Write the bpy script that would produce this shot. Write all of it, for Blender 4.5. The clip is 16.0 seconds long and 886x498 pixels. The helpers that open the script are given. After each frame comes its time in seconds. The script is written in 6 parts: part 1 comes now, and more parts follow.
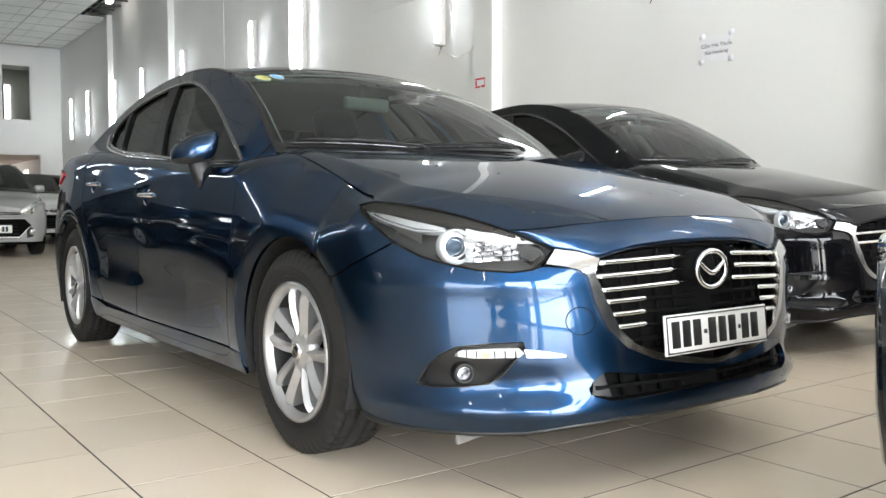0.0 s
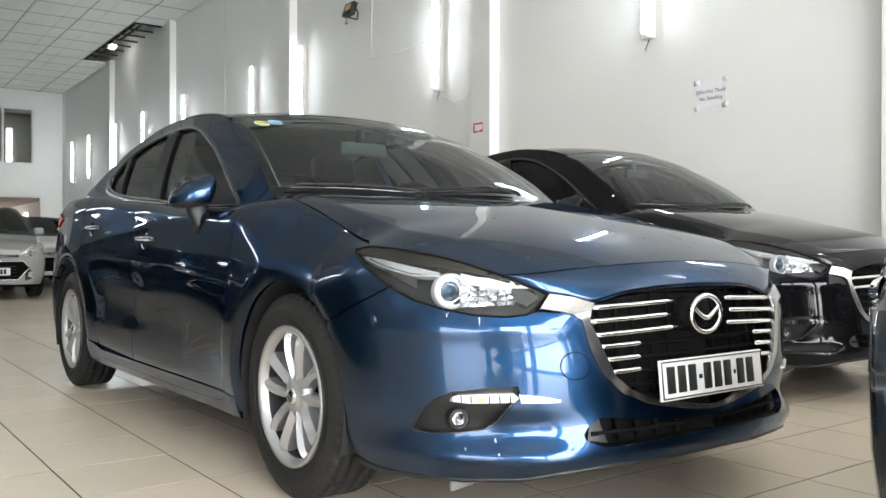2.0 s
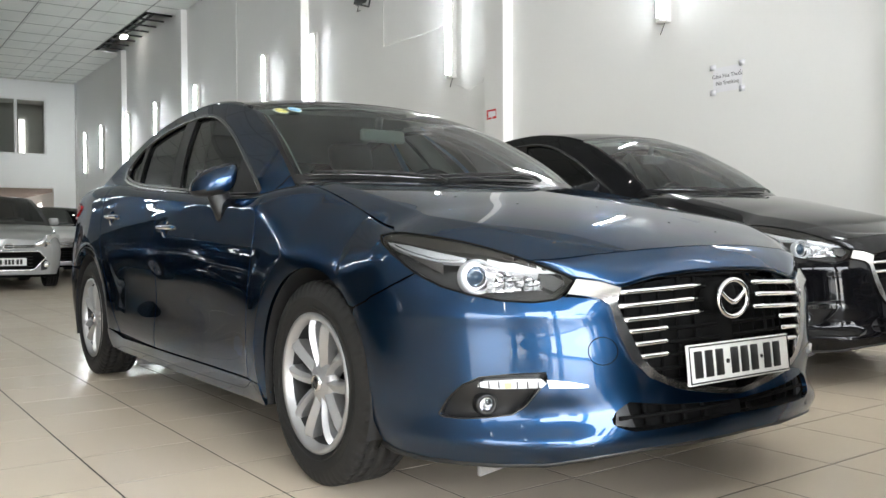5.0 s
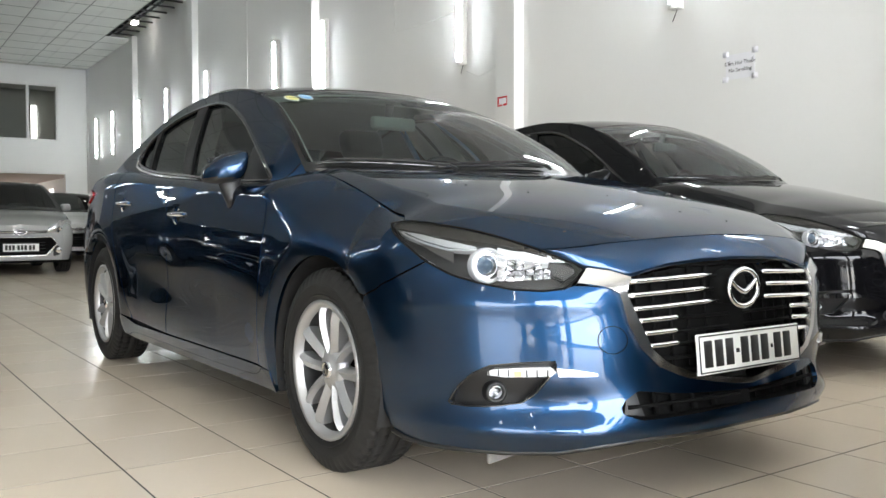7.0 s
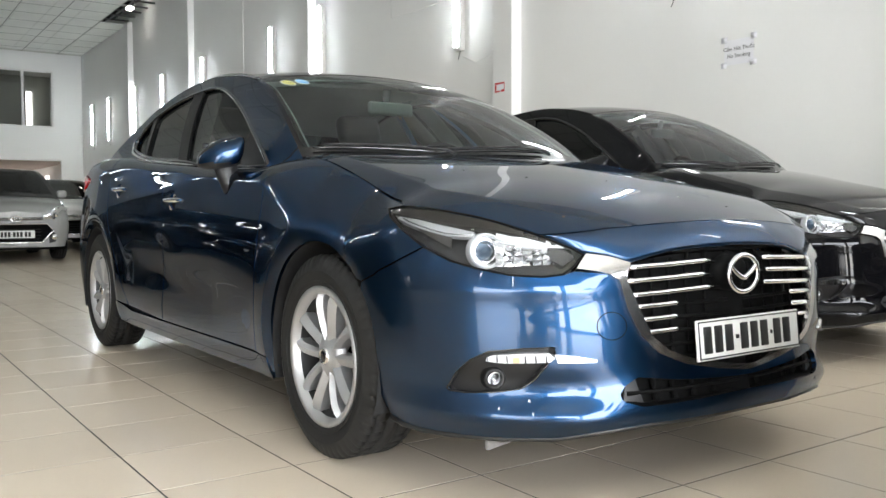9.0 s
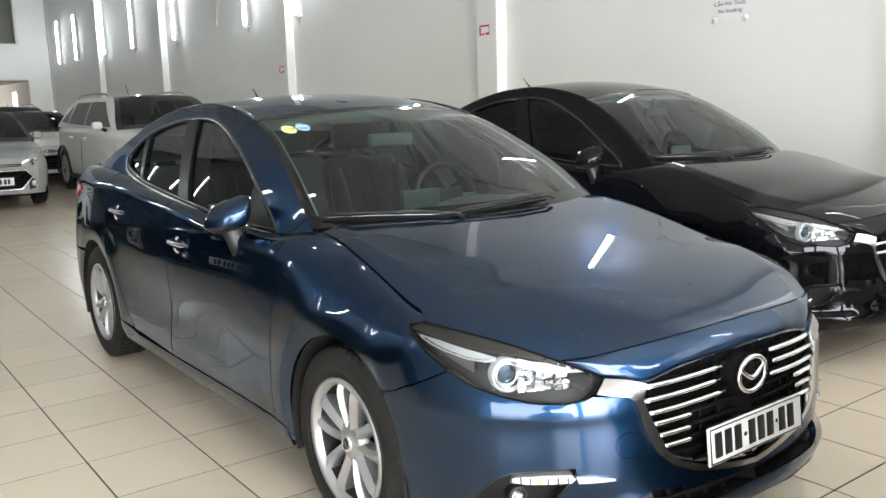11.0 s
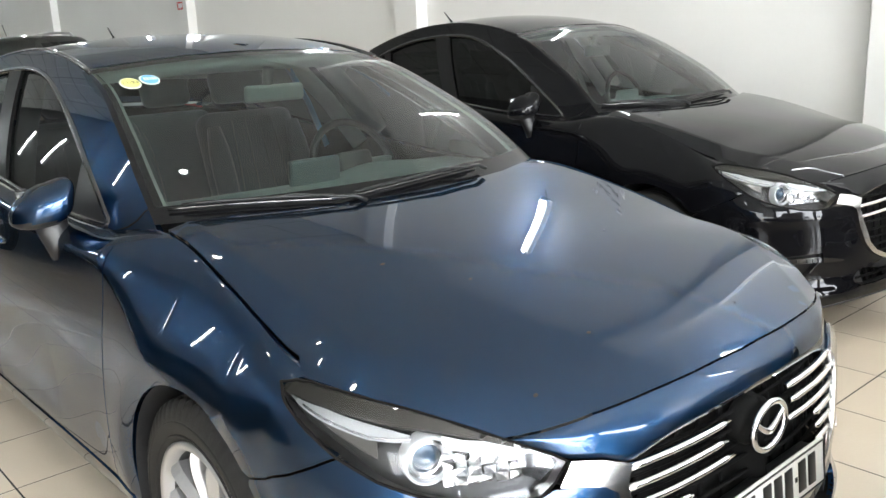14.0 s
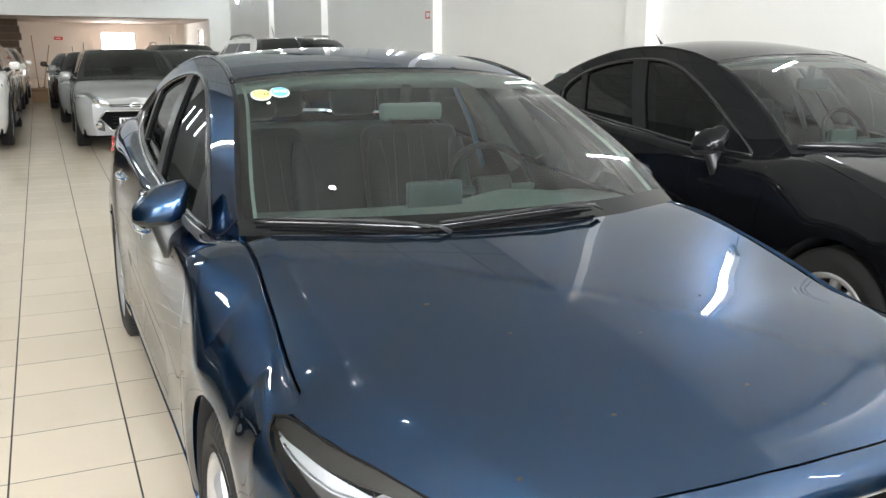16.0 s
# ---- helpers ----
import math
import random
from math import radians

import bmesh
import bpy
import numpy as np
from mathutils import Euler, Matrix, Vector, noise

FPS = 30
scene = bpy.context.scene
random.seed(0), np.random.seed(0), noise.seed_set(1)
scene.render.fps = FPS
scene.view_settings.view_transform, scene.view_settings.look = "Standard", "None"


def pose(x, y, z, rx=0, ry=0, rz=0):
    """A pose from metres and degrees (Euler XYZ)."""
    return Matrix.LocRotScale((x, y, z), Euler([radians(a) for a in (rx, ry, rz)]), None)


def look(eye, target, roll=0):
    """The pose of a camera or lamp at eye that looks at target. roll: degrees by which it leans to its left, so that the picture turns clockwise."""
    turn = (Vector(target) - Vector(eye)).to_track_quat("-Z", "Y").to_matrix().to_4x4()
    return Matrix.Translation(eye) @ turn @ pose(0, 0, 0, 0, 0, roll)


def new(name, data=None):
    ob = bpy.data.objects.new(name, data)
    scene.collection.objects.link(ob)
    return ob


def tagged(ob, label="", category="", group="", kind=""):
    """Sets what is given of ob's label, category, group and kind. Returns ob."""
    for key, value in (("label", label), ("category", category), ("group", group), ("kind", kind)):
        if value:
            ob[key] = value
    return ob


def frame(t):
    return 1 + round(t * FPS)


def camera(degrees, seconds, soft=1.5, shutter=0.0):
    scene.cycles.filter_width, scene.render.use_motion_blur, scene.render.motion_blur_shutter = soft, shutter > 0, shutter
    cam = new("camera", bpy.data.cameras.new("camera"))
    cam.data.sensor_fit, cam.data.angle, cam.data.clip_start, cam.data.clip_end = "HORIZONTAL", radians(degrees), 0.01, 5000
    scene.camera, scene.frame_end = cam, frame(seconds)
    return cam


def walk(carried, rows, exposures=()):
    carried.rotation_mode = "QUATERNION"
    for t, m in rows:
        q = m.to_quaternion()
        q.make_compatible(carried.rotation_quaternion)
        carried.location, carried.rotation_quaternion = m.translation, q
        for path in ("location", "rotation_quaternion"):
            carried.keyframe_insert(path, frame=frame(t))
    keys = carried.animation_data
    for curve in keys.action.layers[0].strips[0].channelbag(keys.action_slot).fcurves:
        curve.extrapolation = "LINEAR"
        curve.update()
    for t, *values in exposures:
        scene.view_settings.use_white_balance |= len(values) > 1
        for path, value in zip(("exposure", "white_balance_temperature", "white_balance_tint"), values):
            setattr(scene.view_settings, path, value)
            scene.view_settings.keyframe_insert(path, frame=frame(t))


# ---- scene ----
cam = camera(54.6, 16.0)
PATH = [
    (0, (-0.018, -0.103, 0.789), (1.141, 1.523, 0.681), -0.0),
    (0.5, (-0.028, -0.108, 0.793), (1.136, 1.517, 0.714), -0.3),
    (1, (-0.029, -0.111, 0.796), (1.134, 1.516, 0.753), -0.3),
    (1.5, (-0.024, -0.112, 0.794), (1.135, 1.519, 0.77), -0.1),
    (2, (-0.016, -0.118, 0.794), (1.147, 1.509, 0.786), 0.1),
    (2.5, (-0.02, -0.116, 0.795), (1.148, 1.508, 0.793), 0.3),
    (3, (-0.028, -0.107, 0.792), (1.14, 1.517, 0.788), 0.3),
    (3.5, (-0.039, -0.096, 0.788), (1.126, 1.529, 0.774), 0.1),
    (4, (-0.042, -0.087, 0.784), (1.118, 1.542, 0.761), -0.2),
    (6.5, (-0.054, -0.096, 0.796), (1.069, 1.557, 0.737), 0.0),
    (7, (-0.05, -0.093, 0.793), (1.073, 1.561, 0.726), -0.1),
    (7.5, (-0.051, -0.088, 0.79), (1.072, 1.566, 0.72), -0.4),
    (8, (-0.053, -0.088, 0.788), (1.074, 1.563, 0.709), -0.2),
    (8.5, (-0.052, -0.087, 0.788), (1.076, 1.562, 0.701), -0.0),
    (9, (-0.042, -0.076, 0.788), (1.086, 1.573, 0.691), -0.1),
    (9.2, (-0.03, -0.061, 0.783), (1.098, 1.587, 0.683), 0.0),
    (11.3, (-0.122, 0.039, 1.465), (1.034, 1.627, 1.091), -1.9),
    (11.5, (-0.113, 0.077, 1.467), (1.048, 1.659, 1.083), -2.2),
    (12, (-0.039, 0.219, 1.463), (1.136, 1.79, 1.073), -2.8),
    (12.5, (0.008, 0.39, 1.448), (1.198, 1.948, 1.056), -3.1),
    (13, (0.058, 0.519, 1.431), (1.309, 2.017, 0.992), -4.1),
    (13.5, (0.232, 0.57, 1.411), (1.547, 1.997, 0.927), -3.2),
    (14, (0.44, 0.622, 1.427), (1.699, 2.097, 0.939), -2.1),
    (14.5, (0.606, 0.74, 1.448), (1.717, 2.328, 0.956), -1.5),
    (15, (0.786, 0.749, 1.456), (1.724, 2.446, 0.968), -0.8),
    (15.5, (0.911, 0.666, 1.452), (1.721, 2.432, 0.981), 1.9),
    (16, (0.885, 0.508, 1.461), (1.672, 2.289, 1.005), 0.5),
]
EXPOSURES = [(0.0, 2.44), (1.0, 2.34), (3.0, 2.34), (3.5, 2.30), (4.2, 2.30), (6.4, 2.32), (9.2, 2.30), (11.5, 2.46), (12.5, 2.46), (13.5, 2.42), (14.5, 2.96), (15.0, 2.94), (15.5, 3.09), (16.0, 2.98)]
walk(cam, [(t, look(eye, target, roll)) for t, eye, target, roll in PATH], EXPOSURES)

# ---------- sky, daylight and exposure ----------
world = bpy.data.worlds.new("sky")
scene.world = world
world.use_nodes = True
sky = world.node_tree.nodes.new("ShaderNodeTexSky")
sky.sky_type, sky.sun_disc, sky.sun_elevation, sky.sun_rotation = "NISHITA", False, radians(48), radians(200)
world.node_tree.nodes["Background"].inputs["Strength"].default_value = 0.12
world.node_tree.links.new(sky.outputs["Color"], world.node_tree.nodes["Background"].inputs["Color"])
sun_data = bpy.data.lights.new("sun", "SUN")
sun_data.energy, sun_data.angle, sun_data.color = 2.0, radians(2.0), (1.0, 0.95, 0.88)
sun = new("sun", sun_data)
sun.matrix_world = look((0, -20, 18), (2, -8, 0))
TUBE_POWER = 10.5
# daylight that comes in through the wide front opening, behind the camera
front_data = bpy.data.lights.new("front_daylight", "AREA")
front_data.shape, front_data.size, front_data.size_y, front_data.energy = "RECTANGLE", 9.6, 4.3, 480.0
front_data.color = (0.965, 0.98, 1.0)
front_light = new("front_daylight", front_data)
front_light.matrix_world = look((1.2, -7.1, 2.25), (1.2, 0, 2.1))
# added fill lamp in an unseen side opening, to brighten the bumper corner
west_data = bpy.data.lights.new("west_fill", "AREA")
west_data.shape, west_data.size, west_data.size_y, west_data.energy, west_data.color = "RECTANGLE", 5.6, 1.9, 55.0, (1.0, 0.98, 0.95)
new("west_fill", west_data).matrix_world = look((-3.8, -3.9, 1.05), (0, -3.9, 1.05))



# ---------- materials ----------
def material(name, base=(0.5, 0.5, 0.5), rough=0.5, metal=0.0, coat=0.0, grain=0.0, grain_size=60.0, stain=0.0, stain_size=2.0,
             bump=0.0, spec=0.5, emit=None, power=0.0, island=0.0, coat_rough=0.03):
    """A surface with variation at two scales: fine grain and broad stains, in metres of the object."""
    m = bpy.data.materials.new(name)
    m.use_nodes = True
    n, l = m.node_tree.nodes, m.node_tree.links
    b = n["Principled BSDF"]
    b.inputs["Base Color"].default_value = (*base, 1)
    b.inputs["Roughness"].default_value, b.inputs["Metallic"].default_value = rough, metal
    b.inputs["Coat Weight"].default_value, b.inputs["Coat Roughness"].default_value = coat, coat_rough
    b.inputs["Specular IOR Level"].default_value = spec
    if emit:
        b.inputs["Emission Color"].default_value, b.inputs["Emission Strength"].default_value = (*emit, 1), power
    if grain or stain or island:
        co = n.new("ShaderNodeTexCoord")
        fine, broad = n.new("ShaderNodeTexNoise"), n.new("ShaderNodeTexNoise")
        fine.inputs["Scale"].default_value, broad.inputs["Scale"].default_value = grain_size, stain_size
        fine.inputs["Detail"].default_value, broad.inputs["Detail"].default_value = 4, 6
        l.new(co.outputs["Object"], fine.inputs["Vector"])
        l.new(co.outputs["Object"], broad.inputs["Vector"])
        total = None
        for source, amount in ((fine.outputs["Fac"], grain), (broad.outputs["Fac"], stain)):
            k = n.new("ShaderNodeMath")
            k.operation = "MULTIPLY_ADD"
            l.new(source, k.inputs[0])
            k.inputs[1].default_value = 2 * amount
            if total:
                l.new(total, k.inputs[2])
            else:
                k.inputs[2].default_value = 1 - grain - stain - island / 2
            total = k.outputs[0]
        if island:
            info, k = n.new("ShaderNodeObjectInfo"), n.new("ShaderNodeMath")
            k.operation = "MULTIPLY_ADD"
            l.new(info.outputs["Random"], k.inputs[0])
            k.inputs[1].default_value = island
            l.new(total, k.inputs[2])
            total = k.outputs[0]
        mix = n.new("ShaderNodeVectorMath")
        mix.operation = "SCALE"
        mix.inputs[0].default_value = base
        l.new(total, mix.inputs["Scale"])
        l.new(mix.outputs["Vector"], b.inputs["Base Color"])
        if rough < 0.9:
            r = n.new("ShaderNodeMath")
            r.operation = "MULTIPLY_ADD"
            l.new(broad.outputs["Fac"], r.inputs[0])
            r.inputs[1].default_value, r.inputs[2].default_value = rough * 0.5, rough * 0.75
            l.new(r.outputs[0], b.inputs["Roughness"])
        if bump:
            bm_node = n.new("ShaderNodeBump")
            bm_node.inputs["Strength"].default_value, bm_node.inputs["Distance"].default_value = bump, 0.002
            l.new(fine.outputs["Fac"], bm_node.inputs["Height"])
            l.new(bm_node.outputs["Normal"], b.inputs["Normal"])
    return m


def pane_glass(name, tint, ior=1.5):
    """Thin glass: what lies behind shows through the tint, with the mirror gloss of the pane on top."""
    m = bpy.data.materials.new(name)
    m.use_nodes = True
    n, l = m.node_tree.nodes, m.node_tree.links
    n.remove(n["Principled BSDF"])
    clear, gloss, mix, fres = (n.new(k) for k in ("ShaderNodeBsdfTransparent", "ShaderNodeBsdfGlossy", "ShaderNodeMixShader", "ShaderNodeFresnel"))
    clear.inputs["Color"].default_value = (*tint, 1)
    gloss.inputs["Roughness"].default_value = 0.0
    fres.inputs["IOR"].default_value = ior
    l.new(fres.outputs["Fac"], mix.inputs["Fac"])
    l.new(clear.outputs["BSDF"], mix.inputs[1])
    l.new(gloss.outputs["BSDF"], mix.inputs[2])
    l.new(mix.outputs["Shader"], n["Material Output"].inputs["Surface"])
    return m


def car_paint(name, base, metal=0.6, rough=0.32, flake=0.12, gloss=1.45):
    m = material(name, base, rough, metal, 1.0, flake, 900.0, 0.03, 1.2, 0.0, 0.0)
    b = m.node_tree.nodes["Principled BSDF"]
    b.inputs["Coat IOR"].default_value, b.inputs["Coat Roughness"].default_value = gloss, 0.012
    b.inputs["Specular Tint"].default_value = (0.05, 0.12, 0.25, 1)
    return m


def flake_paint(name, base, rough, gloss):
    """Metallic paint: a soft lobe of coloured flakes under a clear, smooth lacquer."""
    m = bpy.data.materials.new(name)
    m.use_nodes = True
    n, l = m.node_tree.nodes, m.node_tree.links
    n.remove(n["Principled BSDF"])
    flakes, lacquer, mix, fres, co, fine, broad, k, tint, soft = (n.new(x) for x in (
        "ShaderNodeBsdfGlossy", "ShaderNodeBsdfGlossy", "ShaderNodeMixShader", "ShaderNodeFresnel", "ShaderNodeTexCoord",
        "ShaderNodeTexNoise", "ShaderNodeTexNoise", "ShaderNodeMath", "ShaderNodeVectorMath", "ShaderNodeMath"))
    fine.inputs["Scale"].default_value, fine.inputs["Detail"].default_value = 1400.0, 2
    broad.inputs["Scale"].default_value, broad.inputs["Detail"].default_value = 2.2, 4
    for x in (fine, broad):
        l.new(co.outputs["Object"], x.inputs["Vector"])
    k.operation, tint.operation, soft.operation = "MULTIPLY_ADD", "SCALE", "MULTIPLY_ADD"
    k.inputs[1].default_value, k.inputs[2].default_value = 0.5, 0.75
    l.new(fine.outputs["Fac"], k.inputs[0])
    tint.inputs[0].default_value = base
    l.new(k.outputs[0], tint.inputs["Scale"])
    l.new(tint.outputs["Vector"], flakes.inputs["Color"])
    soft.inputs[1].default_value, soft.inputs[2].default_value = 0.06, rough - 0.03
    l.new(broad.outputs["Fac"], soft.inputs[0])
    l.new(soft.outputs[0], flakes.inputs["Roughness"])
    lacquer.inputs["Color"].default_value, lacquer.inputs["Roughness"].default_value = (1, 1, 1, 1), 0.012
    fres.inputs["IOR"].default_value = gloss
    l.new(fres.outputs["Fac"], mix.inputs["Fac"])
    l.new(flakes.outputs["BSDF"], mix.inputs[1])
    l.new(lacquer.outputs["BSDF"], mix.inputs[2])
    l.new(mix.outputs["Shader"], n["Material Output"].inputs["Surface"])
    return m


BLUE = flake_paint("blue_metallic_paint", (0.0088, 0.036, 0.090), 0.285, 1.45)
BLACK_PAINT = car_paint("black_paint", (0.005, 0.005, 0.006), 0.0, 0.4, 0.02, 1.33)
SILVER = car_paint("silver_paint", (0.33, 0.33, 0.325), 0.15, 0.5)
WHITE_PAINT = car_paint("white_paint", (0.74, 0.73, 0.71), 0.0, 0.4, 0.02)
BEIGE_PAINT = car_paint("pearl_white_paint", (0.86, 0.85, 0.82), 0.0, 0.4, 0.03)
DARK_PAINT = car_paint("dark_grey_paint", (0.05, 0.06, 0.07), 0.6, 0.35)
BROWN_PAINT = car_paint("dark_brown_paint", (0.05, 0.03, 0.025), 0.5, 0.35)
CHROME = material("chrome", (0.86, 0.86, 0.87), 0.07, 1.0)
ALLOY = material("painted_alloy", (0.46, 0.46, 0.465), 0.42, 0.75, 0.15, 0.03, 200, 0.06, 6)
RUBBER = material("tyre_rubber", (0.017, 0.0165, 0.016), 0.62, 0, 0, 0.2, 150, 0.25, 5, 0.25, 0.3)
BLACK_PLASTIC = material("black_plastic", (0.009, 0.009, 0.0095), 0.42, 0, 0, 0.15, 400, 0.12, 6, 0.12)
FRIT = material("black_glass_border", (0.004, 0.004, 0.0045), 0.12, 0, 0, 0.05, 100, 0.05, 4, 0.0, 0.28)
GLOSS_BLACK = material("gloss_black", (0.008, 0.008, 0.009), 0.12, 0, 0.6, 0.05, 100, 0.05, 4)
# Near-black for black parts, and as painted-in shade of gaps and recesses
CAVITY = material("black_parts_and_cavity_shade", (0.006, 0.006, 0.006), 0.8, 0, 0, 0.2, 60, 0.2, 5, 0.0, 0.1)
SATIN_CHROME = material("satin_chrome", (0.55, 0.54, 0.53), 0.16, 1.0, 0, 0.02, 90, 0.04, 7)
PILLAR_BLACK = material("pillar_black", (0.007, 0.007, 0.0075), 0.35, 0, 0, 0.05, 200, 0.05, 6, 0.0, 0.2)
DEFLECTOR = material("dusty_grey_plastic", (0.22, 0.21, 0.20), 0.7, 0, 0, 0.2, 60, 0.2, 8)
LINER = material("wheel_liner", (0.010, 0.010, 0.0105), 0.7, 0, 0, 0.25, 80, 0.4, 7, 0.3)
LEATHER = material("black_leather", (0.10, 0.135, 0.14), 0.38, 0, 0, 0.2, 220, 0.15, 7, 0.3)
DASH = material("dashboard_vinyl", (0.17, 0.205, 0.20), 0.6, 0, 0, 0.2, 300, 0.15, 6, 0.2)
LINING = material("grey_cabin_lining", (0.46, 0.525, 0.50), 0.85, 0, 0, 0.1, 200, 0.08, 5)
LENS = pane_glass("clear_lamp_lens", (0.93, 0.94, 0.95))
WINDSCREEN = pane_glass("windscreen_glass", (0.78, 0.93, 0.89), 1.7)
SIDE_GLASS = pane_glass("tinted_side_glass", (0.20, 0.22, 0.22), 1.6)
ROOM_GLASS = pane_glass("dusty_room_glass", (0.88, 0.90, 0.90), 1.15)
DARK_GLASS = pane_glass("dark_tinted_glass", (0.02, 0.022, 0.022), 1.5)
REFLECTOR = material("lamp_reflector", (0.88, 0.88, 0.89), 0.26, 1.0)
PROJECTOR = material("projector_glass", (0.05, 0.09, 0.14), 0.05, 0.3, 1.0)
WHITE_PLASTIC = material("white_lamp_plastic", (0.8, 0.81, 0.82), 0.25, 0, 0.5)
AMBER = material("amber_plastic", (0.75, 0.42, 0.22), 0.3, 0, 0.5)
RED_LENS = material("red_lamp_lens", (0.42, 0.012, 0.012), 0.12, 0, 0.8)
PLATE_WHITE = material("plate_white", (0.8, 0.8, 0.78), 0.35, 0, 0.2, 0.02, 200, 0.03, 5)
PLATE_INK = material("plate_black", (0.012, 0.012, 0.012), 0.45)
BRAKE = material("brake_disc_steel", (0.32, 0.31, 0.30), 0.35, 1.0, 0, 0.2, 120, 0.2, 8)
STICKER_YELLOW = material("yellow_sticker", (0.72, 0.70, 0.22), 0.5)
STICKER_BLUE = material("blue_sticker", (0.10, 0.38, 0.72), 0.5)
STICKER_PALE = material("pale_sticker", (0.72, 0.80, 0.72), 0.5)
WALL = material("white_painted_plaster", (0.80, 0.80, 0.785), 0.75, 0, 0, 0.012, 30, 0.05, 0.55, 0.12)
# Grey chosen for unseen surfaces, to keep what the paint mirrors dark
GREYED_WALL = material("greyed_plaster", (0.30, 0.31, 0.305), 0.8, 0, 0, 0.03, 30, 0.08, 0.6, 0.12)
PLASTER = material("bare_plaster", (0.60, 0.60, 0.55), 0.85, 0, 0, 0.06, 14, 0.12, 1.3, 0.3)
RIBBED = material("ribbed_lamp_reflector", (0.16, 0.15, 0.14), 0.3, 0.5, 0.3)
LAMP_GREY = material("lamp_housing_grey", (0.030, 0.029, 0.028), 0.3, 0.0, 0.0, 0.05, 80, 0.08, 9)
STRIP = material("frosted_light_strip", (0.56, 0.57, 0.58), 0.25, 0, 0.6)
BLUE_FILM = material("blue_protective_film", (0.16, 0.36, 0.62), 0.3, 0, 0.3)
BROWN_SOFFIT = material("brownish_soffit", (0.36, 0.30, 0.27), 0.8, 0, 0, 0.05, 20, 0.1, 1)
PINK_WALL = material("warm_painted_plaster", (0.82, 0.765, 0.72), 0.8, 0, 0, 0.02, 30, 0.05, 0.8, 0.1)
CEILING = material("ceiling_board", (0.80, 0.815, 0.785), 0.85, 0, 0, 0.04, 60, 0.12, 1.1, 0.1)
# Darkened copy of the ceiling board, for dimmer reflections in hood and windscreen
DIMMED_CEILING = material("dimmed_ceiling_board", (0.50, 0.515, 0.505), 0.7, 0, 0, 0.05, 60, 0.12, 0.7, 0.1)
TRIM_GREY = material("dark_grey_lamp_trim", (0.034, 0.030, 0.025), 0.5, 0.0, 0.0, 0.1, 200, 0.1, 6)
CEILING_GRID = material("ceiling_grid", (0.26, 0.27, 0.255), 0.6, 0, 0, 0.05, 40, 0.1, 2)
TILE = material("beige_porcelain_tile", (0.77, 0.66, 0.525), 0.20, 0, 0.0, 0.03, 90, 0.05, 1.1, 0.0, 0.5, None, 0, 0.07)
GROUT = material("dark_grout", (0.035, 0.029, 0.024), 0.8, 0, 0, 0.3, 60, 0.3, 3)
TUBE = material("lit_tube", (0.9, 0.9, 0.9), 0.4, emit=(0.93, 1.0, 1.03), power=TUBE_POWER)
FITTING = material("white_lamp_fitting", (0.75, 0.75, 0.73), 0.4)
PAPER = material("white_paper", (0.82, 0.82, 0.85), 0.7, 0, 0, 0.02, 30, 0.03, 6)
INK = material("black_ink", (0.03, 0.03, 0.035), 0.7)
TAPE = material("pale_tape", (0.80, 0.80, 0.84), 0.35)
RED_INK = material("red_print", (0.55, 0.03, 0.035), 0.5)
STEEL_DARK = material("dark_metal", (0.05, 0.05, 0.05), 0.45, 0.7, 0, 0.1, 100, 0.1, 6)
WOOD = material("dark_wood", (0.10, 0.065, 0.04), 0.55, 0, 0, 0.3, 18, 0.3, 2, 0.2)
CARTON = material("brown_carton", (0.42, 0.27, 0.16), 0.8, 0, 0, 0.1, 30, 0.12, 3)
ASPHALT = material("outside_paving", (0.30, 0.29, 0.27), 0.85, 0, 0, 0.15, 20, 0.15, 0.5, 0.2)


# ---------- mesh helpers ----------
def mesh_of(name, verts, faces, smooth=True):
    me = bpy.data.meshes.new(name)
    me.from_pydata([tuple(map(float, v)) for v in verts], [], [tuple(int(i) for i in f) for f in faces])
    if smooth:
        me.polygons.foreach_set("use_smooth", [True] * len(me.polygons))
    me.update()
    return me


def part(name, shape, mat, parent=None, label="", smooth=True):
    """Links a bmesh, a mesh or a (verts, faces) pair as one mesh object under a thing or a part."""
    if isinstance(shape, bmesh.types.BMesh):
        me = bpy.data.meshes.new(name)
        shape.to_mesh(me)
        shape.free()
        if smooth:
            me.polygons.foreach_set("use_smooth", [True] * len(me.polygons))
    elif isinstance(shape, tuple):
        me = mesh_of(name, *shape, smooth)
    else:
        me = shape
    ob = new(name, me)
    if mat and not me.materials:
        me.materials.append(mat)
    if parent:
        ob.parent = parent
    if label:
        ob["label"] = label
    return ob


def thing(name, at, label, category, group="", kind=""):
    ob = new(name)
    ob.matrix_world = at
    return tagged(ob, label, category, group, kind)


def join(*shapes):
    verts, faces = [], []
    for v, f in shapes:
        k = len(verts)
        verts += [tuple(p) for p in v]
        faces += [tuple(i + k for i in q) for q in f]
    return verts, faces


def flip(shape):
    """The mirror image across the car's middle."""
    return [(-v[0], v[1], v[2]) for v in shape[0]], [tuple(reversed(f)) for f in shape[1]]


def both(shape):
    """The shape and its mirror image, sewn together along the middle."""
    verts, faces = join(shape, flip(shape))
    half, middle = len(shape[0]), {i for i, v in enumerate(shape[0]) if abs(v[0]) < 1e-4}
    faces = [tuple(i - half if i - half in middle else i for i in f) for f in faces]
    return verts, [f for f in faces if not all(abs(verts[i][0]) < 1e-4 for i in f)]


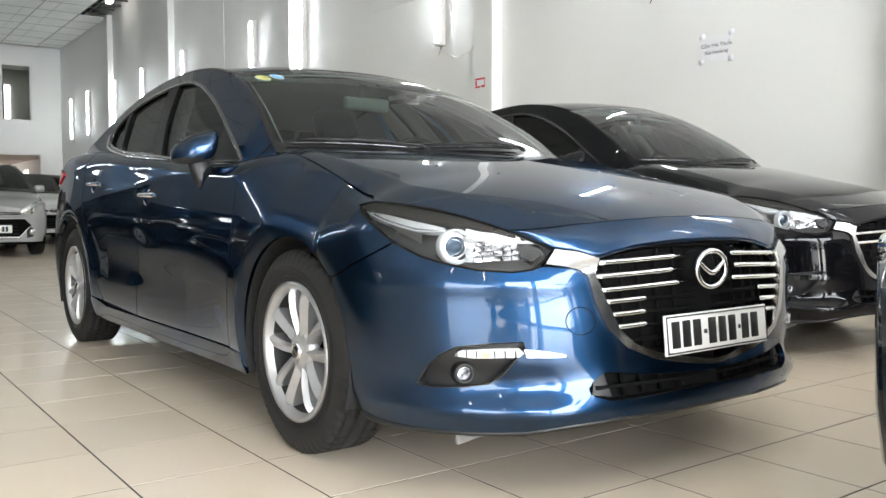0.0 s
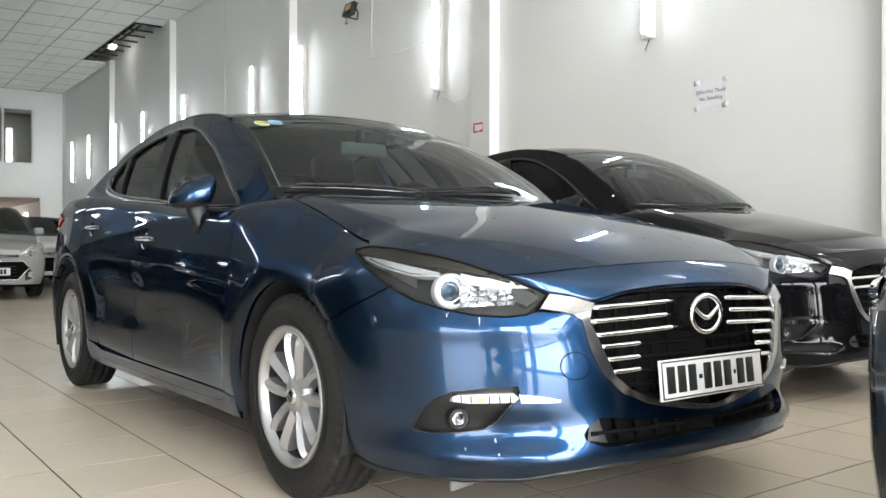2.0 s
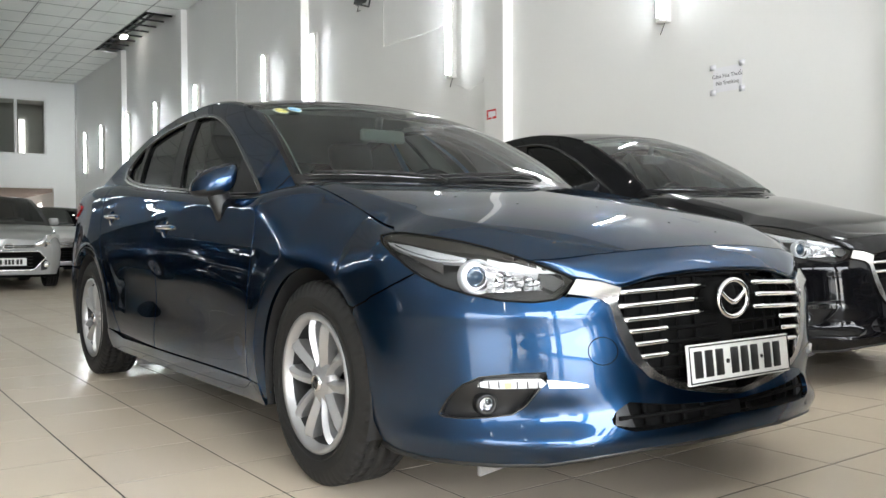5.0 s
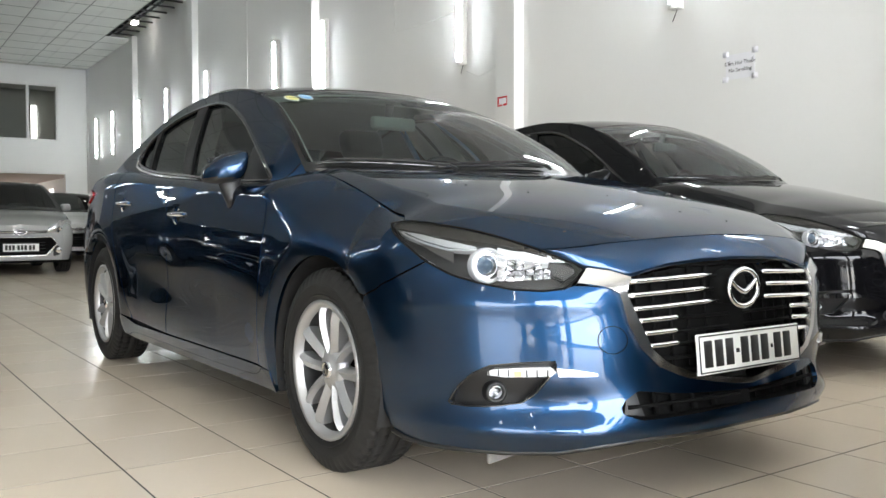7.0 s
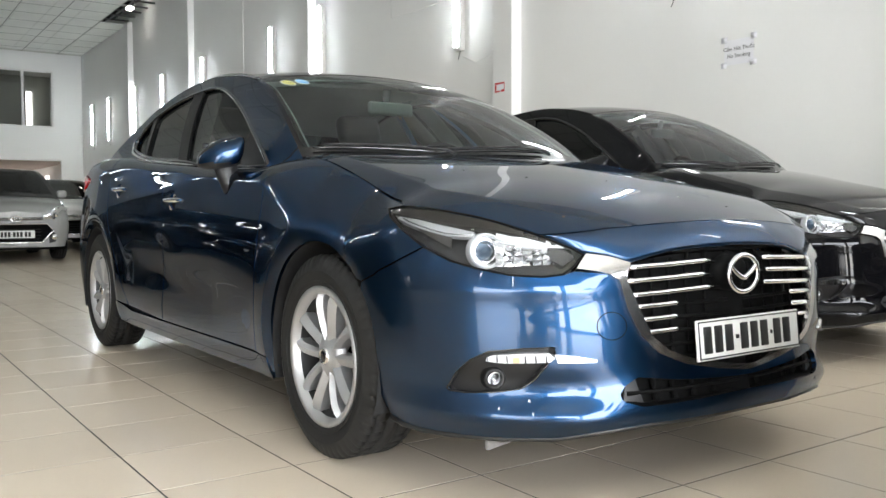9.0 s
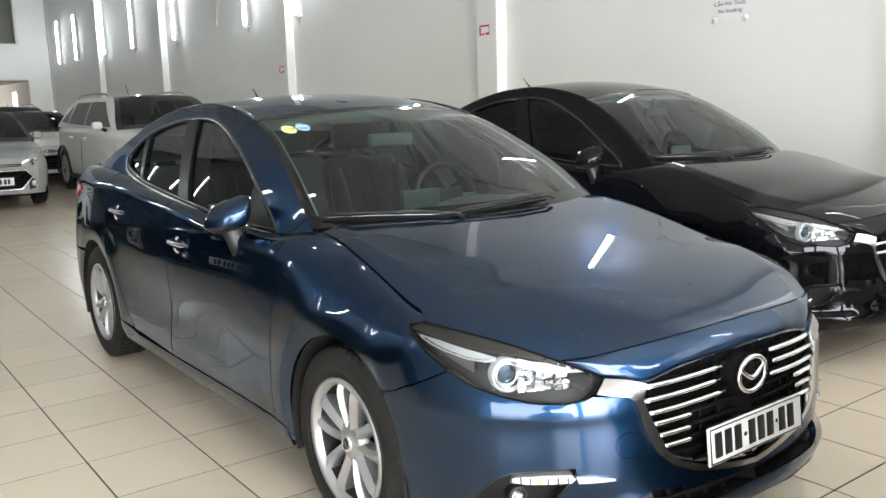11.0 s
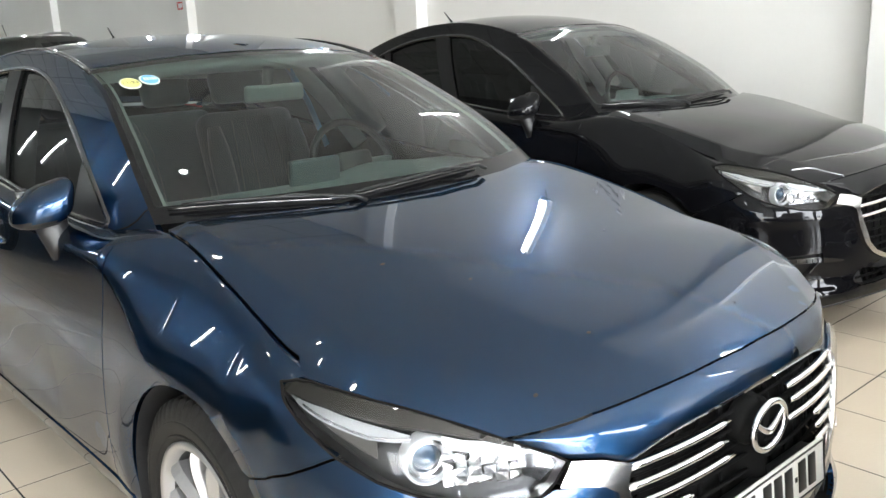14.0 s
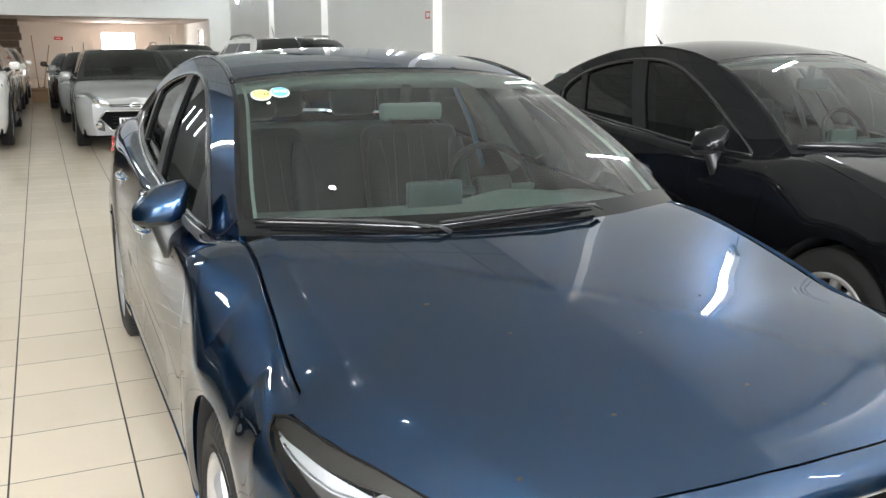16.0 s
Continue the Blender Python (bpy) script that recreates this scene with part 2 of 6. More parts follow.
def box(x0, y0, z0, x1, y1, z1, bevel=0.0, segments=2):
    bm = bmesh.new()
    bmesh.ops.create_cube(bm, size=1)
    for v in bm.verts:
        v.co = Vector(((x0, x1)[v.co.x > 0], (y0, y1)[v.co.y > 0], (z0, z1)[v.co.z > 0]))
    if bevel:
        bmesh.ops.bevel(bm, geom=bm.edges[:], offset=bevel, segments=segments, affect="EDGES", profile=0.5)
    bmesh.ops.recalc_face_normals(bm, faces=bm.faces[:])
    return bm


def raw(bm, m=None):
    """A bmesh as verts and faces, moved by the pose m."""
    bm.verts.index_update()
    out = [tuple((m @ v.co) if m else v.co) for v in bm.verts], [tuple(v.index for v in f.verts) for f in bm.faces]
    bm.free()
    return out


def lathe(profile, axis_turns=48, closed=False):
    """Turns (radius, height) pairs round the x axis; height runs along x."""
    verts, faces, n = [], [], len(profile)
    for k in range(axis_turns):
        a = 2 * math.pi * k / axis_turns
        verts += [(h, r * math.cos(a), r * math.sin(a)) for r, h in profile]
    for k in range(axis_turns):
        q = (k + 1) % axis_turns
        for i in range(n if closed else n - 1):
            j = (i + 1) % n
            faces.append((k * n + i, q * n + i, q * n + j, k * n + j))
    return verts, faces


def grid(rows):
    """A sheet through rows of points."""
    rows = np.asarray(rows, float)
    a, b = rows.shape[:2]
    faces = [(i * b + j, i * b + j + 1, (i + 1) * b + j + 1, (i + 1) * b + j) for i in range(a - 1) for j in range(b - 1)]
    return [tuple(p) for p in rows.reshape(-1, 3)], faces


def tube(points, radius, sides=8, flat=1.0, up=(0, 0, 1), cap=True):
    """A rod along points; radius may be a list; flat squeezes it along up."""
    p = np.asarray(points, float)
    r = np.broadcast_to(np.asarray(radius, float), (len(p),))
    verts, faces = [], []
    for i in range(len(p)):
        d = p[min(i + 1, len(p) - 1)] - p[max(i - 1, 0)]
        d = d / (np.linalg.norm(d) or 1)
        a = np.cross(d, up)
        if np.linalg.norm(a) < 0.02:
            a = np.cross(d, (1, 0, 0) if abs(d[0]) < 0.9 else (0, 1, 0))
        a = a / np.linalg.norm(a)
        b = np.cross(a, d)
        for k in range(sides):
            t = 2 * math.pi * k / sides
            verts.append(tuple(p[i] + r[i] * (math.cos(t) * a + flat * math.sin(t) * b)))
    for i in range(len(p) - 1):
        for k in range(sides):
            q = (k + 1) % sides
            faces.append((i * sides + k, i * sides + q, (i + 1) * sides + q, (i + 1) * sides + k))
    if cap:
        faces += [tuple(range(sides - 1, -1, -1)), tuple((len(p) - 1) * sides + k for k in range(sides))]
    return verts, faces


def dense(poly, step, closed=True):
    p = np.asarray(poly, float)
    out = []
    for i in range(len(p) if closed else len(p) - 1):
        a, b = p[i], p[(i + 1) % len(p)]
        n = max(1, int(math.ceil(np.linalg.norm(b - a) / step)))
        out += [a + (b - a) * k / n for k in range(n)]
    if not closed:
        out.append(p[-1])
    return np.array(out)


def rounded(poly, turns=2):
    """Cuts the corners of a closed outline smooth."""
    p = np.asarray(poly, float)
    for _ in range(turns):
        q = np.roll(p, -1, 0)
        p = np.stack([0.75 * p + 0.25 * q, 0.25 * p + 0.75 * q], 1).reshape(-1, 2)
    return p


def inside(u, v, poly):
    a, b = np.asarray(poly, float), np.roll(np.asarray(poly, float), -1, 0)
    hit = np.zeros(np.shape(u), bool)
    for (x0, y0), (x1, y1) in zip(a, b):
        if y0 != y1:
            hit ^= ((y0 > v) != (y1 > v)) & (u < (x1 - x0) * (v - y0) / (y1 - y0) + x0)
    return hit


def snap(q, poly):
    a = np.asarray(poly, float)
    d = np.roll(a, -1, 0) - a
    t = np.clip(((q[:, None] - a) * d).sum(-1) / np.maximum((d * d).sum(-1), 1e-12), 0, 1)
    near = a + t[..., None] * d
    dist = np.linalg.norm(near - q[:, None], axis=-1)
    k = dist.argmin(1)
    return near[np.arange(len(q)), k], dist.min(1)


def sheet(fn, poly, step, holes=(), rim=0.012, lift=0.0, sharp=True, turned=False):
    """The part of a curved surface within an outline, with a turned-in rim. fn maps u, v to places."""
    poly = np.asarray(poly, float)
    lo, hi = poly.min(0) - 1.5 * step, poly.max(0) + 1.5 * step
    nu, nv = (np.ceil((hi - lo) / step).astype(int) + 1)
    us, vs = lo[0] + step * np.arange(nu), lo[1] + step * np.arange(nv)
    cu, cv = np.meshgrid(us[:-1] + step / 2, vs[:-1] + step / 2, indexing="ij")
    keep = inside(cu, cv, poly)
    for h in holes:
        keep &= ~inside(cu, cv, h)
    count = np.zeros((nu, nv), int)
    for i in (0, 1):
        for j in (0, 1):
            count[i:nu - 1 + i, j:nv - 1 + j] += keep
    gu, gv = np.meshgrid(us, vs, indexing="ij")
    uv = np.stack([gu, gv], -1)
    edge = (count > 0) & (count < 4)
    q = uv[edge]
    best, dist = snap(q, poly)
    for h in holes:
        b2, d2 = snap(q, h)
        best[d2 < dist], dist = b2[d2 < dist], np.minimum(dist, d2)
    if sharp:
        for c in poly:
            d = np.linalg.norm(best - c, axis=-1)
            k = d.argmin()
            if d[k] < step:
                best[k] = c
    uv[edge] = best
    index = -np.ones((nu, nv), int)
    used = count > 0
    index[used] = np.arange(used.sum())
    flat = uv[used]
    p = fn(flat[:, 0], flat[:, 1])
    e = 1e-3
    nrm = np.cross(fn(flat[:, 0] + e, flat[:, 1]) - fn(flat[:, 0] - e, flat[:, 1]), fn(flat[:, 0], flat[:, 1] + e) - fn(flat[:, 0], flat[:, 1] - e))
    nrm /= np.maximum(np.linalg.norm(nrm, axis=-1, keepdims=True), 1e-9)
    if turned:
        nrm = -nrm
    p = p + lift * nrm
    ii, jj = np.nonzero(keep)
    faces = [(index[i, j], index[i + 1, j], index[i + 1, j + 1], index[i, j + 1]) for i, j in zip(ii, jj)]
    if turned:
        faces = [tuple(reversed(f)) for f in faces]
    verts = [tuple(x) for x in p]
    sound = []
    for f in faces:
        a = np.cross(p[f[2]] - p[f[0]], p[f[3]] - p[f[1]])
        if a @ (nrm[f[0]] + nrm[f[1]] + nrm[f[2]] + nrm[f[3]]) > 0.06 * step * step:
            sound.append(f)
    faces = sound if len(sound) > 0.5 * len(faces) else faces
    if rim:
        seen = {}
        for f in faces:
            for k in range(4):
                a, b = f[k], f[(k + 1) % 4]
                seen[(a, b)] = seen.get((a, b), 0) + 1
        extra = {}
        for (a, b) in [k for k in seen if (k[1], k[0]) not in seen]:
            for k in (a, b):
                if k not in extra:
                    extra[k] = len(verts)
                    verts += [tuple(p[k]), tuple(p[k] - rim * nrm[k])]
            faces.append((extra[b], extra[a], extra[a] + 1, extra[b] + 1))
    return verts, faces

# ---------- curves and body surfaces ----------
def curve(*pts):
    """A smooth curve through (position, value) pairs, for numbers and arrays."""
    p = np.array(pts, float)
    x, v = p[:, 0], p[:, 1]
    h, d = np.diff(x), np.diff(v) / np.diff(x)
    m = np.zeros(len(x))
    m[0], m[-1] = d[0], d[-1]
    for n in range(1, len(x) - 1):
        if d[n - 1] * d[n] > 0:
            a, b = 2 * h[n] + h[n - 1], h[n] + 2 * h[n - 1]
            m[n] = (a + b) / (a / d[n - 1] + b / d[n])

    def at(q):
        q = np.clip(np.asarray(q, float), x[0], x[-1])
        k = np.clip(np.searchsorted(x, q, side="right") - 1, 0, len(x) - 2)
        s = (q - x[k]) / h[k]
        return (v[k] * (1 + 2 * s) * (1 - s) ** 2 + h[k] * m[k] * s * (1 - s) ** 2
                + v[k + 1] * s * s * (3 - 2 * s) + h[k] * m[k + 1] * s * s * (s - 1))
    return at


def eased(fn, lo, hi, width):
    """The curve fn rounded over a width, for panels without kinks."""
    x = np.linspace(lo, hi, int((hi - lo) / 0.002) + 1)
    k = np.arange(-int(3 * width / 0.002), int(3 * width / 0.002) + 1) * 0.002
    w = np.exp(-0.5 * (k / width) ** 2)
    w /= w.sum()
    pad = len(k) // 2
    v = fn(x)
    v = np.r_[v[0] + (v[1] - v[0]) * np.arange(-pad, 0), v, v[-1] + (v[-1] - v[-2]) * np.arange(1, pad + 1)]
    v = np.convolve(v, w, "valid")
    return lambda q: np.interp(q, x, v)


class Body:
    """The surfaces of a saloon's body: front axle at the origin, y to the rear, the seen side at x < 0."""
    def __init__(self):
        self.nose_y, self.tail_y = -0.34, 3.10
        self.width = curve((-0.34, 0.880), (0.0, 0.893), (0.45, 0.888), (1.5, 0.893), (2.3, 0.893), (2.7, 0.893), (3.1, 0.868))
        self.lean = curve((0.14, -0.075), (0.20, -0.040), (0.28, -0.016), (0.42, -0.003), (0.60, 0.0), (0.72, -0.005), (0.82, -0.018), (0.95, -0.040), (1.1, -0.075))
        self.shoulder = curve((-0.40, 0.790), (-0.35, 0.795), (0.0, 0.895), (0.364, 0.966), (0.63, 0.938), (1.45, 0.986), (2.0, 1.022), (2.45, 1.065), (3.0, 1.080), (3.4, 1.06))
        self.edge = curve((-0.40, 0.765), (-0.35, 0.770), (0.0, 0.748), (0.364, 0.718), (0.63, 0.765), (1.45, 0.795), (2.0, 0.785), (2.45, 0.755), (3.0, 0.720), (3.4, 0.66))
        self.roll = curve((-0.40, 0.115), (-0.34, 0.115), (-0.12, 0.22), (0.14, 0.23), (0.40, 0.12), (0.63, 0.055), (2.0, 0.06), (2.6, 0.12), (3.4, 0.14))
        self.nose = curve((0.14, 0.545), (0.20, 0.590), (0.25, 0.600), (0.35, 0.580), (0.47, 0.572), (0.60, 0.556), (0.67, 0.545), (0.715, 0.525), (0.745, 0.495), (0.78, 0.44))
        self.nose_p = curve((0.2, 0.77), (0.60, 0.77), (0.68, 0.86), (0.78, 0.90))
        self.nose_q = curve((0.2, 1.11), (0.60, 1.11), (0.68, 1.22), (0.78, 1.25))
        self.width, self.shoulder = eased(self.width, -0.40, 3.4, 0.08), eased(self.shoulder, -0.40, 3.4, 0.05)
        self.edge, self.roll = eased(self.edge, -0.40, 3.4, 0.05), eased(self.roll, -0.40, 3.4, 0.07)
        self.lean = eased(self.lean, 0.10, 1.12, 0.025)
        self.nose = eased(self.nose, 0.10, 0.80, 0.012)
        self.tail = curve((0.14, 0.42), (0.3, 0.52), (0.6, 0.54), (0.9, 0.50), (1.08, 0.42))

    def half(self, y, z):
        y, z = np.asarray(y, float), np.asarray(z, float)
        zs, h = self.shoulder(y), self.roll(y)
        z1 = zs - h
        hollow = 0.015 * np.exp(-((z - 0.47 - 0.06 * (y - 1.3)) / 0.15) ** 2) * np.clip((y - 0.48) / 0.45, 0, 1) * np.clip((2.45 - y) / 0.45, 0, 1)
        line = 0.955 - 0.075 * (y - 0.4)
        crease = 0.0045 * np.exp(-np.abs(z - line) / 0.035) * np.clip((y - 0.35) / 0.4, 0, 1) * np.clip((2.7 - y) / 0.6, 0, 1)
        arches = 0.0
        for yc in (0.0, 2.70):
            r = np.hypot(y - yc, z - 0.332)
            turn_in = np.where(r < 0.41, (0.41 - r) * 0.13, 0.0)
            arches = arches + (0.008 * np.exp(-((r - 0.41) / 0.09) ** 2) - turn_in) * np.clip((y + 0.34) / 0.14, 0, 1)
        low = self.width(y) + self.lean(np.minimum(z, z1)) - hollow + crease + arches
        s = np.clip((z - z1) / h, 0, 1)
        round_off = 1 - np.sqrt(1 - np.minimum(s, 0.995) ** 2)
        slope = np.clip((y + 0.34) / 0.18, 0, 1) * np.clip((0.48 - y) / 0.35, 0, 1)
        round_off = round_off * (1 - slope) + slope * (0.8 * s ** 1.35 + 0.2 * round_off)
        return low - (low - self.edge(y)) * round_off * (z > z1)

    def side(self, g, z):
        """g: the way round the body, seen from above. 0 nose middle, 1 where the wing begins, then metres, and round the tail."""
        g, z = np.asarray(g, float), np.asarray(z, float)
        y = self.nose_y + np.maximum(g - 1, 0)
        a = np.radians(90) * np.clip(g, 0, 1)
        nx = self.half(self.nose_y, z) * np.sin(a) ** self.nose_p(z)
        ny = self.nose_y - self.nose(z) * np.maximum(np.cos(a), 0) ** self.nose_q(z)
        swell = 0.012 * np.exp(-((z - 0.238) / 0.026) ** 2) - 0.014 * np.exp(-((z - 0.315) / 0.042) ** 2) + 0.008 * np.exp(-np.abs(z - 0.572) / 0.022)
        swell = swell * np.clip((g - 0.24) / 0.14, 0, 1) * np.clip((0.98 - g) / 0.3, 0, 1)
        nx, ny = nx + swell * np.sin(a), ny - swell * np.cos(a)
        length = self.tail_y - self.nose_y
        b = np.radians(90) * np.clip(g - 1 - length, 0, 1)
        tx = self.half(self.tail_y, z) * np.maximum(np.cos(b), 0) ** 0.75
        ty = self.tail_y + self.tail(z) * np.sin(b) ** 1.1
        x = np.where(g < 1, nx, np.where(g > 1 + length, tx, self.half(np.minimum(y, self.tail_y), z)))
        return np.stack([-x, np.where(g < 1, ny, np.where(g > 1 + length, ty, y)), z + 0 * x], -1)

    def cabin(self, y, z):
        """The side of the cabin above the waist."""
        y, z = np.asarray(y, float), np.asarray(z, float)
        d = np.maximum(z - self.shoulder(y), -0.05)
        return np.stack([-(self.edge(y) - 0.36 * d - 0.45 * d * d), y, z], -1)

# ---------- the showroom ----------
WALL_X, COL_X, LEFT_X, CEIL_Z, END_Y, FRONT_Y, BACK_Y = 6.28, 6.14, -3.7, 5.8, 30.4, -7.0, 42.0


def slab(name, x0, y0, z0, x1, y1, z1, mat, label, bevel=0.0):
    return tagged(part(name, raw(box(x0, y0, z0, x1, y1, z1, bevel)), mat, smooth=False), label, "", "", "structure")


slab("wall_east", WALL_X, FRONT_Y, 0, WALL_X + 0.25, BACK_Y, CEIL_Z + 0.6, WALL, "white painted plaster wall with stains and cracks")
# the west wall is unseen; its grey darkens the reflections in doors and pillars
slab("wall_west", LEFT_X - 0.25, -1.0, 0, LEFT_X, BACK_Y, CEIL_Z + 0.6, GREYED_WALL, "unseen west wall, greyed to darken reflections in the car's side")
slab("wall_west", LEFT_X - 0.25, FRONT_Y, 2.1, LEFT_X, -1.0, CEIL_Z + 0.6, GREYED_WALL, "unseen west wall over the added side opening, greyed to darken reflections")
for y in (2.72, 7.58, 12.85, 18.95, 24.0):
    slab("column", COL_X, y, 0, WALL_X + 0.02, y + 0.36, CEIL_Z, WALL, "white plastered square column standing out of the wall", 0.008)
# front wall, with the wide opening to the street
slab("wall_front", LEFT_X, FRONT_Y - 0.25, 0, -3.6, FRONT_Y, CEIL_Z, WALL, "white plaster wall beside the entrance")
slab("wall_front", 6.0, FRONT_Y - 0.25, 0, WALL_X, FRONT_Y, CEIL_Z, WALL, "white plaster wall beside the entrance")
slab("wall_front", -3.6, FRONT_Y - 0.25, 4.5, 6.0, FRONT_Y, CEIL_Z, WALL, "white plaster lintel over the entrance")
# unseen pillars and shutter, added to break up the daylight mirrored in the bumper
for x, w in ((-3.6, 0.25), (-0.9, 0.40), (3.1, 0.42), (5.75, 0.25)):
    slab("added_pillar", x, FRONT_Y - 0.08, 0, x + w, FRONT_Y + 0.10, 3.9, GREYED_WALL, "unseen grey pillar added to break up the entrance's reflection", 0.01)
slab("added_shutter", -3.6, FRONT_Y - 0.06, 3.9, 6.0, FRONT_Y + 0.30, 4.5, STEEL_DARK, "unseen dark bar added over the entrance to cut the reflected daylight", 0.02)
# end wall: upper storey with windows above a wide low opening
slab("wall_end", 3.25, END_Y, 2.33, WALL_X, END_Y + 0.25, 3.41, WALL, "white plaster beam over the rear opening")
slab("wall_end", LEFT_X, END_Y, 2.33, 3.25, END_Y + 0.25, CEIL_Z, WALL, "white plaster beam over the rear opening")
slab("wall_end", 3.25, END_Y, 5.23, WALL_X, END_Y + 0.25, CEIL_Z, WALL, "white plaster above the upper window")
slab("wall_end", 5.40, END_Y, 3.41, WALL_X, END_Y + 0.25, 5.23, WALL, "white plaster beside the upper window")
slab("wall_end", 5.60, END_Y, 0, WALL_X, END_Y + 0.25, 2.33, WALL, "white plaster pier beside the rear opening")
slab("upper_floor", LEFT_X, END_Y + 0.25, 2.40, WALL_X, BACK_Y, 2.62, BROWN_SOFFIT, "ceiling of the low rear hall")
slab("upper_ceiling", LEFT_X, END_Y, CEIL_Z, WALL_X, BACK_Y, CEIL_Z + 0.25, PLASTER, "ceiling over the upper room")
slab("wall_upper_back", LEFT_X, 36.0, 2.62, WALL_X, 36.2, CEIL_Z, PLASTER, "dim plaster wall of the upper room")
slab("wall_back", LEFT_X, BACK_Y, 0, 2.75, BACK_Y + 0.2, 2.5, PINK_WALL, "warm white plaster wall of the rear hall")
slab("wall_back", 4.15, BACK_Y, 0, WALL_X, BACK_Y + 0.2, 2.5, PINK_WALL, "warm white plaster wall of the rear hall")
slab("wall_back", 2.75, BACK_Y, 0, 4.15, BACK_Y + 0.2, 1.32, PINK_WALL, "warm white plaster wall under the rear window")
slab("wall_back", 2.75, BACK_Y, 1.98, 4.15, BACK_Y + 0.2, 2.5, PINK_WALL, "warm white plaster wall over the rear window")

# ceiling: boards in a grid, one mesh, with the open strip along the wall
cells, dimmed_cells = [], []
step = 0.70
for i in range(14):
    for j in range(54):
        x1 = WALL_X - 0.02 - i * step
        x0, y0 = x1 - step, FRONT_Y + j * step
        if x0 < LEFT_X or y0 + step > END_Y:
            continue
        if i == 0 and 19.8 < y0 + step / 2 < 24.6:
            continue
        gap = 0.003
        (dimmed_cells if y0 < 13.8 else cells).append(raw(box(x0 + gap, y0 + gap, CEIL_Z, x1 - gap, y0 + step - gap, CEIL_Z + 0.02, 0.003, 1)))
ceil_ob = tagged(part("ceiling", join(*cells), CEILING, smooth=False), "suspended ceiling of square pale boards with stained joints", "", "", "structure")
# the unseen front boards are darkened so that the cars mirror less light
tagged(part("ceiling_front", join(*dimmed_cells), DIMMED_CEILING, smooth=False), "unseen front ceiling boards, darkened to dim the reflections in the cars", "", "", "structure")
# the slab's near-black colour stands for the shade above the open strip
slab("ceiling_roof", LEFT_X, FRONT_Y, CEIL_Z + 0.55, WALL_X, END_Y, CEIL_Z + 0.75, CAVITY, "roof slab above the ceiling, coloured near-black as the roof space's shade")
rails = []
pitch = 1.06
for i in range(9):
    x = WALL_X - 0.74 - i * pitch
    if x > LEFT_X:
        rails.append(raw(box(x - 0.011, 8.4, CEIL_Z - 0.006, x + 0.011, END_Y, CEIL_Z - 0.002)))
for j in range(40):
    y = 8.4 + j * pitch
    if y < END_Y - 0.05:
        rails.append(raw(box(LEFT_X, y - 0.013, CEIL_Z - 0.0065, WALL_X - 0.72 if 19.6 < y < 24.8 else WALL_X, y + 0.013, CEIL_Z - 0.0025)))
tagged(part("ceiling_frame", join(*rails), CEILING_GRID, smooth=False), "metal grid between the ceiling boards", "", "", "structure")


bars = [raw(box(WALL_X - 0.72, y, CEIL_Z + 0.06, WALL_X, y + 0.03, CEIL_Z + 0.10)) for y in np.arange(20.0, 24.6, 0.62)]
bars.append(raw(box(WALL_X - 0.40, 19.8, CEIL_Z + 0.10, WALL_X - 0.36, 24.6, CEIL_Z + 0.14)))
tagged(part("ceiling_beam", join(*bars), STEEL_DARK, smooth=False), "thin steel bars in the open strip of the ceiling", "", "", "structure")


def tube_lamp(y, x, z0, face, lit=True):
    """A vertical fluorescent tube on the wall; face is -1 on the east wall and 1 on the west wall."""
    lamp = thing("wall_lamp", pose(x, y, z0), "lit vertical fluorescent tube lamp fixed to the wall", "lamp", "wall tubes")
    part("fitting", raw(box(min(0, face * 0.078), -0.062, 0.0, max(0, face * 0.078), 0.062, 1.30, 0.006)), FITTING, lamp)
    glow = part("tube", tube([(face * 0.102, 0, 0.04), (face * 0.102, 0, 1.26)], 0.022, 12), TUBE, lamp, "glowing white tube")
    for z in (0.01, 1.265):
        part("end_cap", raw(box(face * 0.102 - 0.022, -0.022, z, face * 0.102 + 0.022, 0.022, z + 0.03, 0.006)), FITTING, lamp)
    part("cord", tube([(face * 0.02, 0, 0.0), (face * 0.03, 0.02, -0.06), (face * 0.02, 0.05, -0.10)], 0.004, 5), STEEL_DARK, lamp)
    return lamp


TUBES_Y = (5.33, 8.74, 12.55, 14.52, 18.2, 21.12, 23.62, 26.5, 28.6)
for y in TUBES_Y:
    tube_lamp(y, WALL_X, 2.74, -1)
for y in (1.9, -1.2):
    tube_lamp(y, WALL_X, 2.74, -1)
for y in (-4.4, -1.4, 1.6, 4.6, 8.2, 11.8, 15.0, 17.6, 20.4, 23.4, 26.6):
    tube_lamp(y, LEFT_X, 3.3, 1)

# floor: square glazed tiles, turned a little against the walls
TILE_P, TILE_TURN, TX, TY = 0.408, 1.0, 1.03, 3.14
floor = tagged(part("floor", raw(box(LEFT_X - 2, FRONT_Y, -0.20, WALL_X, BACK_Y, -0.0010)), GROUT, smooth=False), "beige glazed square floor tiles with dark joints, reflecting the lamps", "", "", "structure")
slab("street_side", -60, FRONT_Y, -0.26, LEFT_X - 2, 60, -0.02, ASPHALT, "pale paving beside the hall")
slab("street", -60, -120, -0.26, 60, FRONT_Y, -0.02, ASPHALT, "pale paving outside the entrance")
turn_m = pose(TX, TY, 0, 0, 0, TILE_TURN)


def tile_shape(i, j):
    q = TILE_P - 0.0045
    bm = box(0.0022, 0.0022, -0.008, q, q, 0.0)
    return raw(bm, turn_m @ Matrix.Translation((i * TILE_P, j * TILE_P, 0)))


